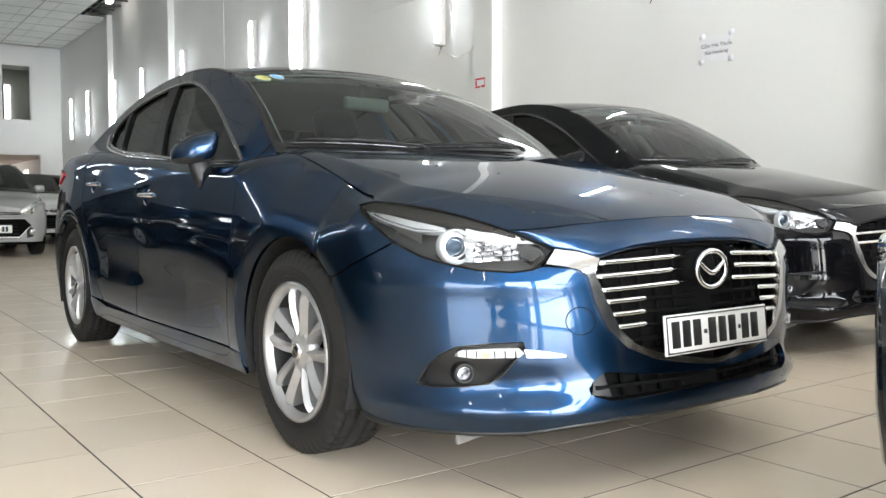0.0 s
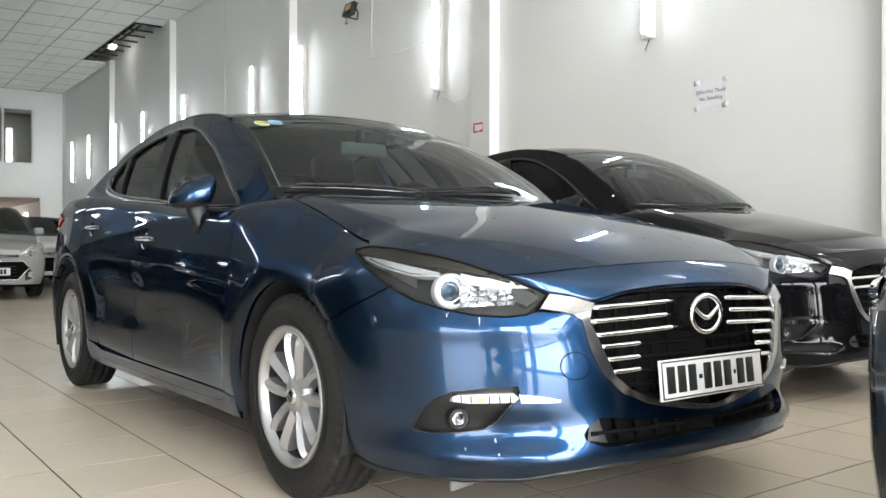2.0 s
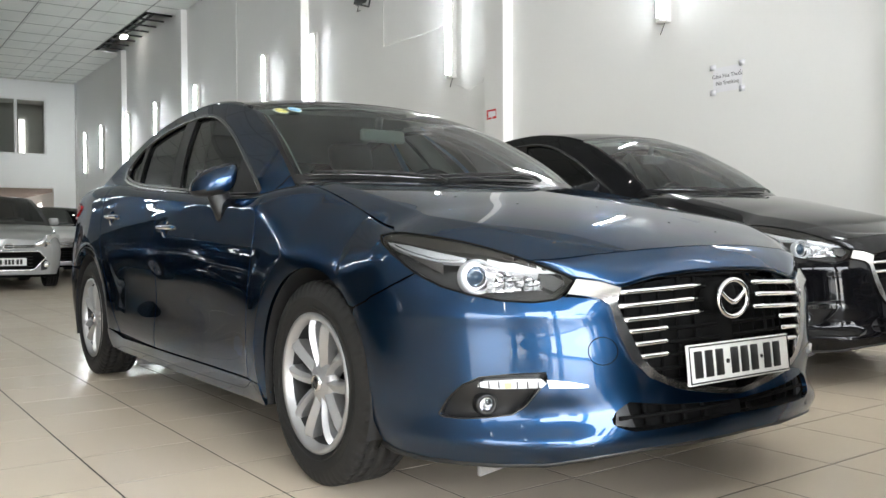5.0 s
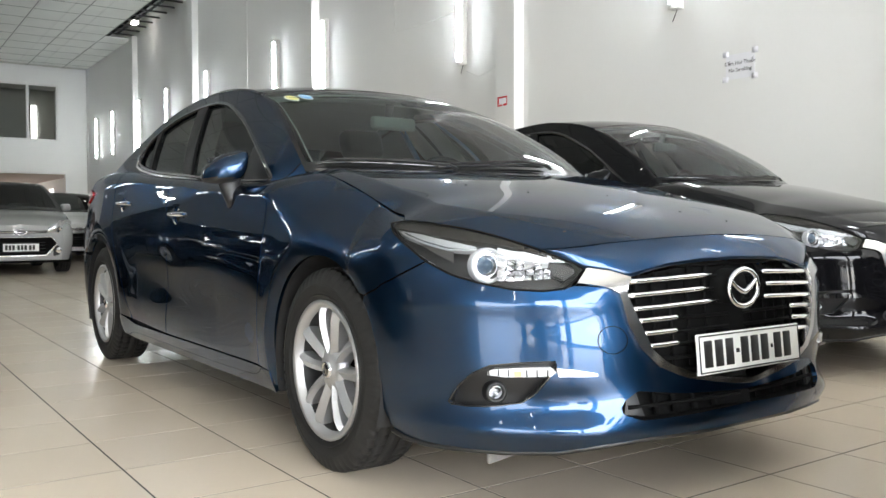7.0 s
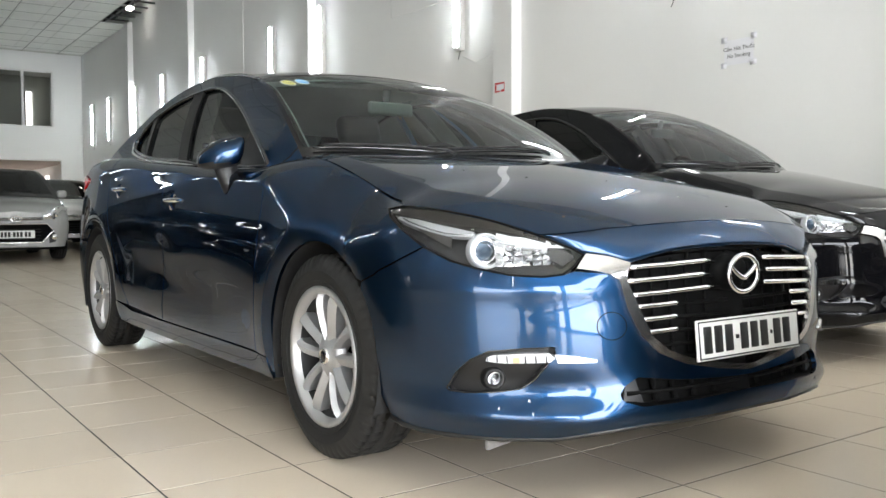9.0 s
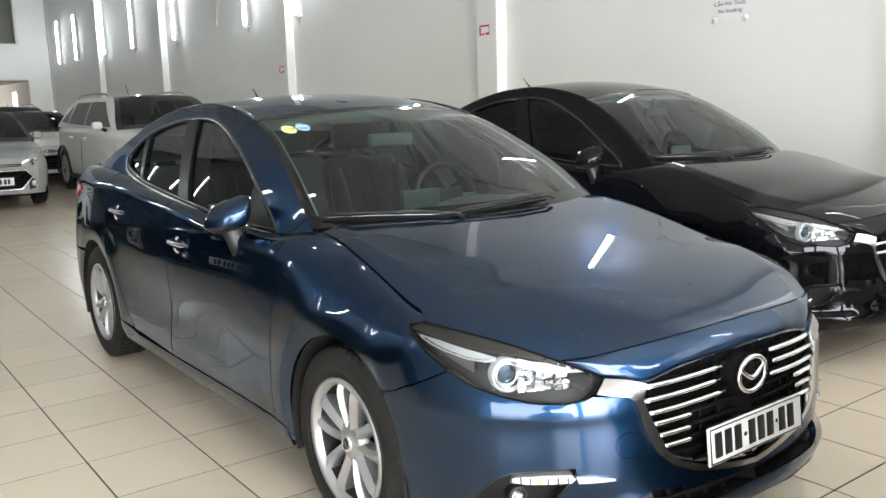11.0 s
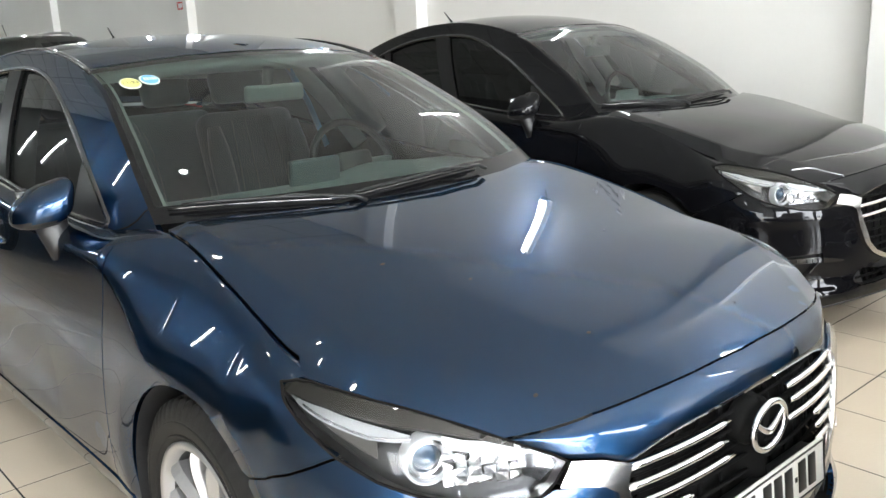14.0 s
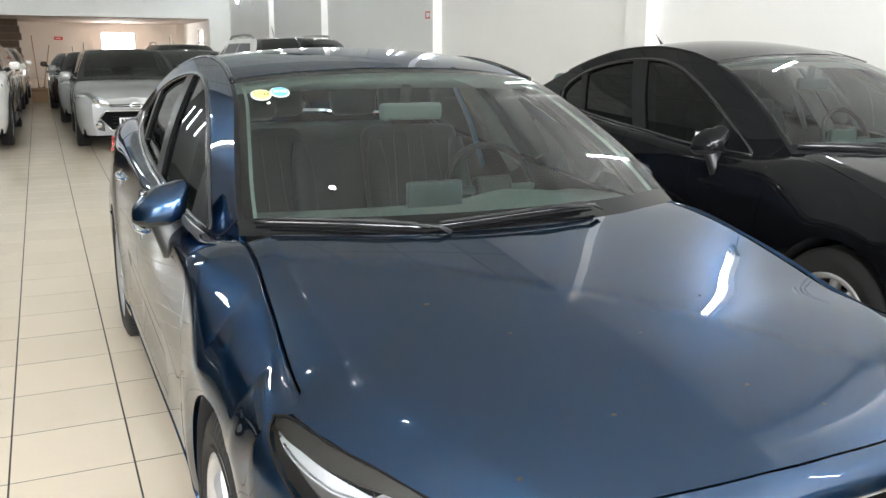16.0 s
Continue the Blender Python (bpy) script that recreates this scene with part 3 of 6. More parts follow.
near = {(i, j) for i in range(-3, 12) for j in range(-5, 15)}
far = []
for i in range(-13, 14):
    for j in range(-25, 96):
        c = turn_m @ Vector(((i + 0.5) * TILE_P, (j + 0.5) * TILE_P, 0))
        if (i, j) in near or not (LEFT_X - 0.3 < c.x < WALL_X - 0.1 and FRONT_Y + 0.2 < c.y < BACK_Y - 0.2):
            continue
        far.append(tile_shape(i, j))
tagged(part("floor_tiles", join(*far), TILE, floor, smooth=False), kind="stuff")

# notices
def notice(name, x, y, z, w, h, label):
    n = thing(name, pose(x, y, z), label, "sign")
    part("sheet", raw(box(-0.003, -w / 2, -h / 2, 0.0, w / 2, h / 2)), PAPER, n, smooth=False)
    return n


def lettering(text, size, m, mat, parent, name="lettering"):
    cu = bpy.data.curves.new(name, "FONT")
    cu.body, cu.size, cu.align_x, cu.align_y, cu.extrude = text, size, "CENTER", "CENTER", 0.0004
    tmp = bpy.data.objects.new(name, cu)
    me = bpy.data.meshes.new_from_object(tmp)
    bpy.data.objects.remove(tmp)
    ob = part(name, me, mat, parent, smooth=False)
    ob.matrix_basis = m
    return ob


sign = notice("paper_notice", WALL_X - 0.001, 4.645, 2.125, 0.295, 0.215, "white paper notice in plastic taped to the wall")
face = pose(-0.0045, 0, 0.028, 90, 0, -90)
lettering("C\u1ea5m H\u00fat Thu\u1ed1c", 0.047, face, INK, sign)
lettering("No Smoking", 0.047, pose(-0.0045, 0, -0.032, 90, 0, -90), INK, sign)
for sy in (-1, 1):
    for sz in (-1, 1):
        part("tape", raw(box(-0.0052, sy * 0.15 - 0.03, sz * 0.11 - 0.02, -0.0035, sy * 0.15 + 0.03, sz * 0.11 + 0.03)), TAPE, sign)
for y, z in ((7.79, 2.17), (13.05, 1.95)):
    red = thing("red_notice", pose(COL_X - 0.001, y, z), "small red and white safety notice on the column", "sign")
    part("sheet", raw(box(-0.004, -0.09, -0.055, 0, 0.09, 0.055)), PAPER, red, smooth=False)
    for a, b, c, d in ((-0.09, 0.035, 0.09, 0.055), (-0.09, -0.055, -0.02, -0.03), (0.0, -0.055, 0.09, -0.035), (-0.09, -0.03, -0.078, 0.04), (0.06, -0.03, 0.09, 0.03)):
        part("red_bar", raw(box(-0.0055, a, b, -0.0035, c, d)), RED_INK, red, smooth=False)

BODY = Body()


def lift_v(g, z, body=BODY):
    """Height on the side as the way along its section, so that the rolled-over shoulder is evenly divided."""
    y = body.nose_y + max(g - 1, 0)
    y = min(y, body.tail_y)
    h = float(body.roll(y))
    z1 = float(body.shoulder(y)) - h
    return z if z <= z1 else z1 + h * math.asin(min((z - z1) / h, 1.0))


def top_v(g, body=BODY, short=0.0):
    y = min(body.nose_y + max(g - 1, 0), body.tail_y)
    return float(body.shoulder(y)) - float(body.roll(y)) + float(body.roll(y)) * (math.pi / 2 - short)


def side_fn(g, v, body=BODY):
    y = np.minimum(body.nose_y + np.maximum(g - 1, 0), body.tail_y)
    h = body.roll(y)
    z1 = body.shoulder(y) - h
    z = np.where(v <= z1, v, z1 + h * np.sin(np.clip((v - z1) / h, 0, math.pi / 2)))
    return body.side(g, z)


def nose_fn(g, z):
    return BODY.side(g, z)


def on_side(poly):
    return [(g, lift_v(g, z)) for g, z in poly]


def arch(yc, r, zc, z0, z1, front=True, n=14):
    """Points of a wheel opening's rim, from its front foot over the top to its rear foot, in the side's own terms."""
    a0, a1 = math.asin(np.clip((z0 - zc) / r, -1, 1)), math.asin(np.clip((z1 - zc) / r, -1, 1))
    return [(1 - BODY.nose_y + yc - r * math.cos(a), zc + r * math.sin(a)) for a in np.linspace(a0, math.pi - a1, n)]


HEADLIGHT = [(1.012, 0.783), (0.95, 0.790), (0.883, 0.791), (0.785, 0.786), (0.689, 0.776), (0.61, 0.764), (0.548, 0.749), (0.454, 0.715), (0.379, 0.679),
             (0.356, 0.664), (0.372, 0.634), (0.395, 0.615), (0.442, 0.609), (0.523, 0.614), (0.608, 0.630), (0.677, 0.648), (0.752, 0.681),
             (0.808, 0.713), (0.88, 0.745), (0.96, 0.770)]
FOG = [(0.714, 0.311), (0.677, 0.355), (0.630, 0.394), (0.583, 0.416), (0.498, 0.426), (0.415, 0.430), (0.425, 0.405), (0.442, 0.381),
       (0.476, 0.340), (0.514, 0.316), (0.583, 0.306), (0.661, 0.302), (0.705, 0.304)]
INTAKE = [(-0.02, 0.312), (0.132, 0.326), (0.238, 0.343), (0.270, 0.320), (0.285, 0.299), (0.279, 0.282), (0.235, 0.266), (0.113, 0.270), (-0.02, 0.276)]
CHROME_OUT = [(0.290, 0.612), (0.270, 0.598), (0.256, 0.522), (0.230, 0.454), (0.189, 0.403), (0.128, 0.367), (0.06, 0.345), (0.0, 0.327)]
CHROME_IN = [(0.247, 0.638), (0.252, 0.597), (0.233, 0.536), (0.203, 0.450), (0.167, 0.410), (0.114, 0.382), (0.05, 0.360), (0.0, 0.343)]
GRILLE_TOP = [(0.247, 0.640), (0.205, 0.655), (0.169, 0.666), (0.12, 0.673), (0.075, 0.677), (0.0, 0.680)]
SEAM = [(1.066, 0.575), (1.0, 0.598), (0.96, 0.612), (0.90, 0.628), (0.82, 0.655), (0.752, 0.681)]
DOOR_FRONT = [(1.838, 0.272), (1.826, 0.36), (1.812, 0.53), (1.785, 0.69), (1.772, 0.79), (1.778, 0.86)]
DOOR_SPLIT = [(2.905, 0.272), (2.892, 0.36), (2.858, 0.50), (2.850, 0.62), (2.858, 0.74), (2.880, 0.85), (2.895, 0.92)]
DOOR_REAR = [(3.44, 0.292), (3.52, 0.37), (3.61, 0.50), (3.69, 0.62), (3.77, 0.74), (3.82, 0.85), (3.83, 0.95)]
WAIST = curve((0.614, 0.940), (1.0, 0.953), (1.45, 0.992), (1.95, 1.032), (2.30, 1.078), (2.42, 1.105))
GLASS_TOP = [(2.435, 1.165), (2.335, 1.238), (2.162, 1.298), (1.96, 1.338), (1.72, 1.355), (1.55, 1.352), (1.40, 1.325), (1.245, 1.272), (1.05, 1.190), (0.82, 1.065), (0.70, 0.995)]
RAIL = [(0.40, 0.955), (0.52, 1.045), (0.63, 1.120), (0.80, 1.210), (1.0, 1.304), (1.17, 1.352), (1.37, 1.392), (1.68, 1.417), (1.95, 1.402), (2.22, 1.350), (2.50, 1.262), (2.78, 1.160), (3.05, 1.075)]
rail_z = eased(curve(*RAIL), 0.40, 3.05, 0.05)
RAIL = [(float(y), float(rail_z(y))) for y in np.linspace(0.40, 3.05, 70)]


def glass_outline():
    low = [(y, float(WAIST(y))) for y in np.linspace(0.614, 2.42, 16)]
    return low + GLASS_TOP


def hood_edge():
    """The hood's outer line: along the wing, then along the lamp, as curves of y."""
    line = [BODY.side(g, z) + np.array((-0.002, -0.006, 0.001)) for g, z in ((0.454, 0.7165), (0.548, 0.7515), (0.61, 0.7665), (0.689, 0.7785), (0.785, 0.7885), (0.883, 0.7935), (0.96, 0.7945))]
    line += [np.array((-float(BODY.edge(y)) + 0.008, y, float(BODY.shoulder(y)) - 0.001)) for y in (-0.30, -0.15, 0.0, 0.12, 0.25, 0.364)]
    return np.array(line)


def hood_shape():
    line = hood_edge()
    ys = line[:, 1]
    xe = curve(*[(y, -x) for x, y, _ in line])
    ze = curve(*[(y, z) for _, y, z in line])
    mid = curve((-0.90, 0.722), (-0.845, 0.748), (-0.75, 0.785), (-0.55, 0.845), (-0.3, 0.900), (0.0, 0.952), (0.2, 0.983), (0.40, 1.01))
    mid = eased(mid, -0.90, 0.42, 0.055)
    xe, ze = eased(xe, float(ys[0]), float(ys[-1]), 0.04), eased(ze, float(ys[0]), float(ys[-1]), 0.04)

    def fn(x, y):
        y = np.asarray(y, float)
        over = np.minimum(y - ys[0], 0)
        w, e = xe(y) + 0.9 * over, ze(y) + 0.35 * over
        t = np.clip(np.abs(x) / w, 0, 1.15)
        tc = 0.845 + 0.075 * np.clip((y + 0.5) / 0.6, -0.6, 1)
        q = (t - tc) / (1 - tc)
        fall = np.where(t < tc, 0.52 * (t / tc) ** 2.2, 0.52 + 0.48 * (0.85 * q + 0.15 * q * q))
        return np.stack([x, y, mid(y) - (mid(y) - e) * fall], -1)
    return fn, line


def wind_rows(lo, hi, bow_lo, bow_hi, crown_lo, crown_hi, n, m=25):
    """A bowed sheet from rail to rail, between two stations along the rail."""
    line = dense(RAIL, 0.01, False)
    s = np.r_[0, np.cumsum(np.linalg.norm(np.diff(line, axis=0), axis=1))]
    ts = np.linspace(np.interp(lo, line[:, 0], s), np.interp(hi, line[:, 0], s), n)
    u = np.linspace(-1, 1, m)
    rows = []
    for k, t in enumerate(ts):
        y, z = np.interp(t, s, line[:, 0]), np.interp(t, s, line[:, 1])
        x = -BODY.cabin(y, z)[0]
        f = k / (n - 1)
        bow, crown = bow_lo + (bow_hi - bow_lo) * f, crown_lo + (crown_hi - crown_lo) * f
        rows.append(np.stack([u * x, y - bow * (1 - np.abs(u) ** 2.2), z + crown * (1 - np.abs(u) ** 2.2)], -1))
    return np.array(rows)


def framed(rows, border):
    """Splits a sheet into its inner faces and a border some cells wide (front, rear, sides)."""
    verts, faces = grid(rows)
    a, b = rows.shape[:2]
    inner, outer = [], []
    for n, f in enumerate(faces):
        i, j = divmod(n, b - 1)
        (inner if border[0] <= i < a - 1 - border[1] and border[2] <= j < b - 1 - border[2] else outer).append(f)
    return (verts, inner), (verts, outer)


# ---------- wheels ----------
def tyre_shape(r, rim, half, cut=False):
    prof = [(rim - 0.004, -half * 0.80), (rim + 0.012, -half * 0.92), (rim + 0.05, -half), (r - 0.045, -half * 0.985), (r - 0.018, -half * 0.90), (r - 0.004, -half * 0.80)]
    for c in (-0.62, -0.22, 0.22, 0.62):
        prof += [(r, half * (c - 0.05)), (r - 0.007, half * (c - 0.04)), (r - 0.007, half * (c + 0.04)), (r, half * (c + 0.05))]
    prof += [(r - 0.004, half * 0.80), (r - 0.018, half * 0.90), (r - 0.045, half * 0.985), (rim + 0.05, half), (rim + 0.012, half * 0.92), (rim - 0.004, half * 0.80)]
    turns = 288 if cut else 72
    verts, faces = lathe(prof, turns)
    if cut:
        n = len(prof)
        for i, (h, y, z) in enumerate(verts):
            k, rr, w = i // n, math.hypot(y, z), abs(h) / half
            slot = (w > 0.60 and k % 5 == 0) or (0.25 < w < 0.60 and (k + (2 if h > 0 else 0)) % 6 == 0)
            if slot and rr > r - 0.020:
                f = (rr - 0.0065) / rr
                verts[i] = (h, y * f, z * f)
    return verts, faces


def wheel(parent, at, r=0.322, rim=0.216, width=0.205, spokes=5, mat=None, simple=False):
    """A wheel whose outer face looks to -x."""
    mat = mat or ALLOY
    half = width / 2
    hub = new("wheel")
    hub.parent = parent
    hub.matrix_basis = at
    part("tyre", tyre_shape(r, rim, half, not simple), RUBBER, hub)
    if not simple:
        for rr in (rim + 0.022, r - 0.052):
            part("sidewall_rib", lathe([(rr - 0.0025, -half * 0.975), (rr, -half - 0.0022), (rr + 0.0025, -half * 0.975)], 72), RUBBER, hub)
    barrel = [(rim + 0.004, -half * 0.84), (rim + 0.006, -half * 0.94), (rim - 0.004, -half * 0.97), (rim - 0.014, -half * 0.93), (rim - 0.022, -half * 0.70)]
    part("rim", lathe(barrel, 64), mat, hub)
    part("barrel", lathe([(rim - 0.022, -half * 0.70), (rim - 0.030, -half * 0.3), (rim - 0.036, half * 0.6), (rim - 0.02, half * 0.85)], 48), STEEL_DARK, hub, "dull dark inside of the rim")
    part("brake_disc", lathe([(0.05, -0.010), (0.142, -0.010), (0.145, 0.0), (0.142, 0.012), (0.05, 0.012)], 40), BRAKE, hub)
    # black disc that gives the shade behind the spokes as colour
    part("backing", lathe([(0.0, 0.03), (rim - 0.036, 0.035)], 40), CAVITY, hub)
    face = -half * 0.86
    for k in range(spokes):
        shape = []
        for sgn in (-1, 1):
            a0 = 2 * math.pi * k / spokes + sgn * 0.36
            a1 = 2 * math.pi * k / spokes + sgn * 0.25
            pts, rad = [], []
            for t in np.linspace(0, 1, 9):
                rr = 0.045 + (rim - 0.012 - 0.045) * t
                a = a0 + (a1 - a0) * t ** 1.1
                pts.append((face + 0.016 - 0.016 * math.sin(min(t * 1.3, 1) * math.pi / 2) + 0.012 * max(t - 0.85, 0) / 0.15, rr * math.sin(a), rr * math.cos(a)))
                rad.append(0.0175 + 0.0055 * t - 0.002 * math.sin(math.pi * t))
            v, f = [], []
            for i, (p, w) in enumerate(zip(pts, rad)):
                c = np.array(p)
                d = np.array(pts[min(i + 1, 8)]) - np.array(pts[max(i - 1, 0)])
                d /= np.linalg.norm(d)
                across = np.cross(d, (1, 0, 0))
                across /= np.linalg.norm(across)
                for s, depth in ((-1.0, 0.045), (-0.92, 0.013), (-0.35 * sgn - 0.10, -0.004), (-0.35 * sgn + 0.10, -0.004), (0.92, 0.013), (1.0, 0.045)):
                    v.append(tuple(c + across * s * w + np.array((depth, 0, 0))))
            for i in range(8):
                for j in range(5):
                    f.append((i * 6 + j, i * 6 + j + 1, (i + 1) * 6 + j + 1, (i + 1) * 6 + j))
            shape.append((v, f))
        part("spoke", join(*shape), mat, hub, smooth=False)
    part("hub_face", lathe([(0.0, face + 0.004), (0.028, face + 0.004), (0.030, face + 0.008), (0.052, face + 0.012), (0.068, face + 0.020), (0.072, face + 0.045)], 40), mat, hub)
    part("centre_cap", lathe([(0.0, face - 0.001), (0.021, face - 0.001), (0.024, face + 0.004)], 28), GLOSS_BLACK, hub)
    part("cap_ring", lathe([(0.019, face - 0.001), (0.022, face - 0.004), (0.026, face - 0.001), (0.028, face + 0.006)], 28), CHROME, hub)
    for k in range(0 if simple else 5):
        a = 2 * math.pi * (k + 0.5) / 5
        v, f = lathe([(0.0, face + 0.018), (0.009, face + 0.018), (0.011, face + 0.03)], 8)
        part("wheel_nut", ([(x, y + 0.055 * math.sin(a), z + 0.055 * math.cos(a)) for x, y, z in v], f), STEEL_DARK, hub)
    return hub


# ---------- the saloon ----------
def seat(parent, x, y, name="seat", wide=0.50, back=0.60, lean=0.30, bench=False):
    s = new(name)
    s.parent = parent
    s.matrix_basis = pose(x, y, 0.52)
    part("cushion", raw(box(-wide / 2, -0.30, -0.10, wide / 2, 0.24, 0.06, 0.05, 3)), LEATHER, s)
    lean_m = pose(0, 0.20, 0.02, -math.degrees(lean))
    part("backrest", raw(box(-wide / 2 + 0.02, -0.06, 0.0, wide / 2 - 0.02, 0.08, back, 0.05, 3), lean_m), LEATHER, s)
    for sgn in (-1, 1):
        part("bolster", tube([tuple(lean_m @ Vector((sgn * (wide / 2 - 0.05), -0.07, z))) for z in np.linspace(0.06, back - 0.08, 6)], [0.03, 0.045, 0.05, 0.05, 0.045, 0.03], 10), LEATHER, s)
    for sx in ((-0.13, -0.045, 0.045, 0.13) if not bench else ()):
        part("seam", tube([tuple(lean_m @ Vector((sx * (1 - 0.25 * z / back), -0.062, z))) for z in np.linspace(0.05, back - 0.05, 5)], 0.0035, 6), DASH, s)
    for hx in ((-0.42, 0.0, 0.42) if bench else (0.0,)):
        part("headrest", raw(box(hx - 0.13, -0.05, back + 0.04, hx + 0.13, 0.05, back + 0.20, 0.04, 3), lean_m), LEATHER, s)


def saloon(name, at, paint, label, group, glass_side, grille_bars, plate, detail=True):
    car = thing(name, at, label, "car", group)
    B = BODY
    # --- painted panels ---
    lip = [(-0.02, 0.222), (0.10, 0.222), (0.219, 0.220), (0.338, 0.207), (0.439, 0.190), (0.576, 0.185), (0.717, 0.184), (0.821, 0.184), (0.90, 0.190), (0.955, 0.205)]
    front_arch = arch(0.0, 0.352, 0.332, 0.20, 0.565, n=18)
    over = arch(0.0, 0.352, 0.332, 0.20, 0.22, n=40)
    k = next(i for i, (g, z) in enumerate(over) if z > 0.573)
    bumper = lip + [(0.978, 0.24)] + [p for p in over[:k] if p[1] > 0.25] + SEAM + [(0.677, 0.646), (0.608, 0.628), (0.523, 0.612), (0.442, 0.607), (0.395, 0.612), (0.372, 0.622), (0.32, 0.617)] + CHROME_OUT + [(-0.02, 0.327)]
    shell = sheet(nose_fn, bumper, 0.0125, [FOG, INTAKE], 0.014, turned=True)
    shell = ([(min(v[0], 0.0), v[1], v[2]) for v in shell[0]], shell[1])
    front = part("front_bumper", both(shell), paint, car)
    lip_line = [B.side(g, z - 0.004) for g, z in lip[1:]]
    lip_line = [p * np.array((-1, 1, 1)) for p in reversed(lip_line)] + lip_line
    part("lower_lip", tube([p + np.array((0, 0.008, 0)) for p in lip_line], 0.011, 8, 0.8), BLACK_PLASTIC, car, "scuffed black lip")
    wing = [(g, z + 0.005) for g, z in SEAM] + [(0.808, 0.713), (0.88, 0.745), (0.96, 0.770), (1.018, 0.783), (0.95, 0.792), (0.93, 0.795)]
    wing = on_side(wing) + [(g, top_v(g)) for g in np.linspace(1.0, 1.704, 20)] + [(1.76, top_v(1.76)), (1.80, top_v(1.80, short=0.2))]
    wing += on_side([p for p in reversed(DOOR_FRONT)]) + [(1.838, 0.225), (1.72, 0.215)]
    wing += [p for p in reversed(over) if not (p[0] < 1.3 and p[1] < 0.575)]
    s = sheet(side_fn, wing, 0.0125, (), 0.014, turned=True)
    for q in (s, flip(s)):
        part("front_wing", q, paint, car)
    door = on_side([(g + 0.005, z) for g, z in DOOR_FRONT]) + [(1.80, top_v(1.80, short=0.2)), (1.83, top_v(1.83))]
    door += [(g, top_v(g)) for g in np.linspace(1.9, 2.895, 16)] + on_side([(g - 0.003, z) for g, z in reversed(DOOR_SPLIT)])
    rear_door = on_side([(g + 0.003, z) for g, z in DOOR_SPLIT]) + [(g, top_v(g)) for g in np.linspace(2.9, 3.80, 16)] + on_side([(g - 0.003, z) for g, z in reversed(DOOR_REAR)])
    arch_rear = arch(2.70, 0.352, 0.332, 0.20, 0.20, n=40)
    quarter = on_side([(g + 0.003, z) for g, z in DOOR_REAR]) + [(3.82, top_v(3.82))] + [(g, top_v(g)) for g in np.linspace(3.9, 5.40, 24)]
    quarter += [(5.44, 0.64), (5.2, 0.64), (4.9, 0.63), (4.46, 0.60)]
    quarter += [p for p in reversed(arch_rear) if p[1] > 0.30 and not (p[0] > 4.1 and p[1] < 0.60)]
    handles = ((2.73, 0.822), (3.62, 0.885))
    for n, (nm, poly) in enumerate((("front_door", door), ("rear_door", rear_door), ("rear_quarter_panel", quarter))):
        cups = []
        if n < 2:
            gc, vc = handles[n][0], lift_v(*handles[n]) - 0.008
            cups = [[(gc + 0.052 * math.cos(t), vc + 0.038 * math.sin(t)) for t in np.linspace(0, 2 * math.pi, 28, endpoint=False)]]
        s = sheet(side_fn, poly, 0.0125, cups, 0.014, turned=True)
        for q, sgn in ((s, 1), (flip(s), -1)):
            panel = part(nm, q, paint, car)
            if n < 2:
                g, z = handles[n]
                p = B.side(g, z)
                ring_rows = []
                for rho in (1.03, 0.96, 0.85, 0.65, 0.4, 0.1):
                    row = [side_fn(np.array(gc + rho * 0.052 * math.cos(t)), np.array(vc + rho * 0.038 * math.sin(t))) + np.array((0.001 + 0.026 * (1 - min(rho, 1) ** 2.5), 0, 0)) for t in np.linspace(0, 2 * math.pi, 29)]
                    ring_rows.append(row)
                cup = grid(ring_rows)
                cup = (cup[0], cup[1]) if sgn > 0 else flip(cup)
                part("handle_recess", cup, paint, panel)
                pts = [(sgn * (p[0] - d), p[1] + dy, p[2] + 0.004 * dy) for dy, d in ((-0.105, -0.010), (-0.090, 0.006), (-0.05, 0.014), (0.0, 0.016), (0.05, 0.014), (0.080, 0.006), (0.09, -0.010))]
                part("door_handle", tube(pts, [0.012, 0.014, 0.0145, 0.0145, 0.0145, 0.014, 0.012], 10, 0.75), paint, panel)
    rear = [(4.46, 0.595), (4.9, 0.625), (5.2, 0.635), (5.45, 0.635), (5.45, 0.20), (5.0, 0.20), (4.6, 0.20)] + [p for p in reversed(arch_rear) if p[0] > 4.15 and 0.2 < p[1] < 0.595]
    s = sheet(side_fn, rear, 0.02, (), 0.014, turned=True)
    part("rear_bumper", both(s), paint, car)
    sill = [(1.74, 0.262), (1.74, 0.185)] + [(g, 0.185) for g in np.linspace(1.9, 3.5, 8)] + [(3.66, 0.20), (3.70, 0.28), (3.62, 0.30)] + [(g, 0.266) for g in np.linspace(3.4, 1.85, 8)]
    s = sheet(side_fn, sill, 0.016, (), 0.03, lift=0.004, turned=True)
    for q in (s, flip(s)):
        part("side_sill", q, BLACK_PLASTIC if not detail else paint, car)
    inner = [(1.02, 0.21), (1.02, 0.6)] + [(g, top_v(g, short=0.5)) for g in np.linspace(1.1, 5.3, 24)] + [(5.4, 0.21), (4.5, 0.21)]
    holes = [[(1.34 + yc + 0.36 * math.cos(t), 0.332 + 0.36 * math.sin(t)) for t in np.linspace(0, 2 * math.pi, 32, endpoint=False)] for yc in (0, 2.7)]
    # near-black sheet behind the panels: the shade in their gaps as colour
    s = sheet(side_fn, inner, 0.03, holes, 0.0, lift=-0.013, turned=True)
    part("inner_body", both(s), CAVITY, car)
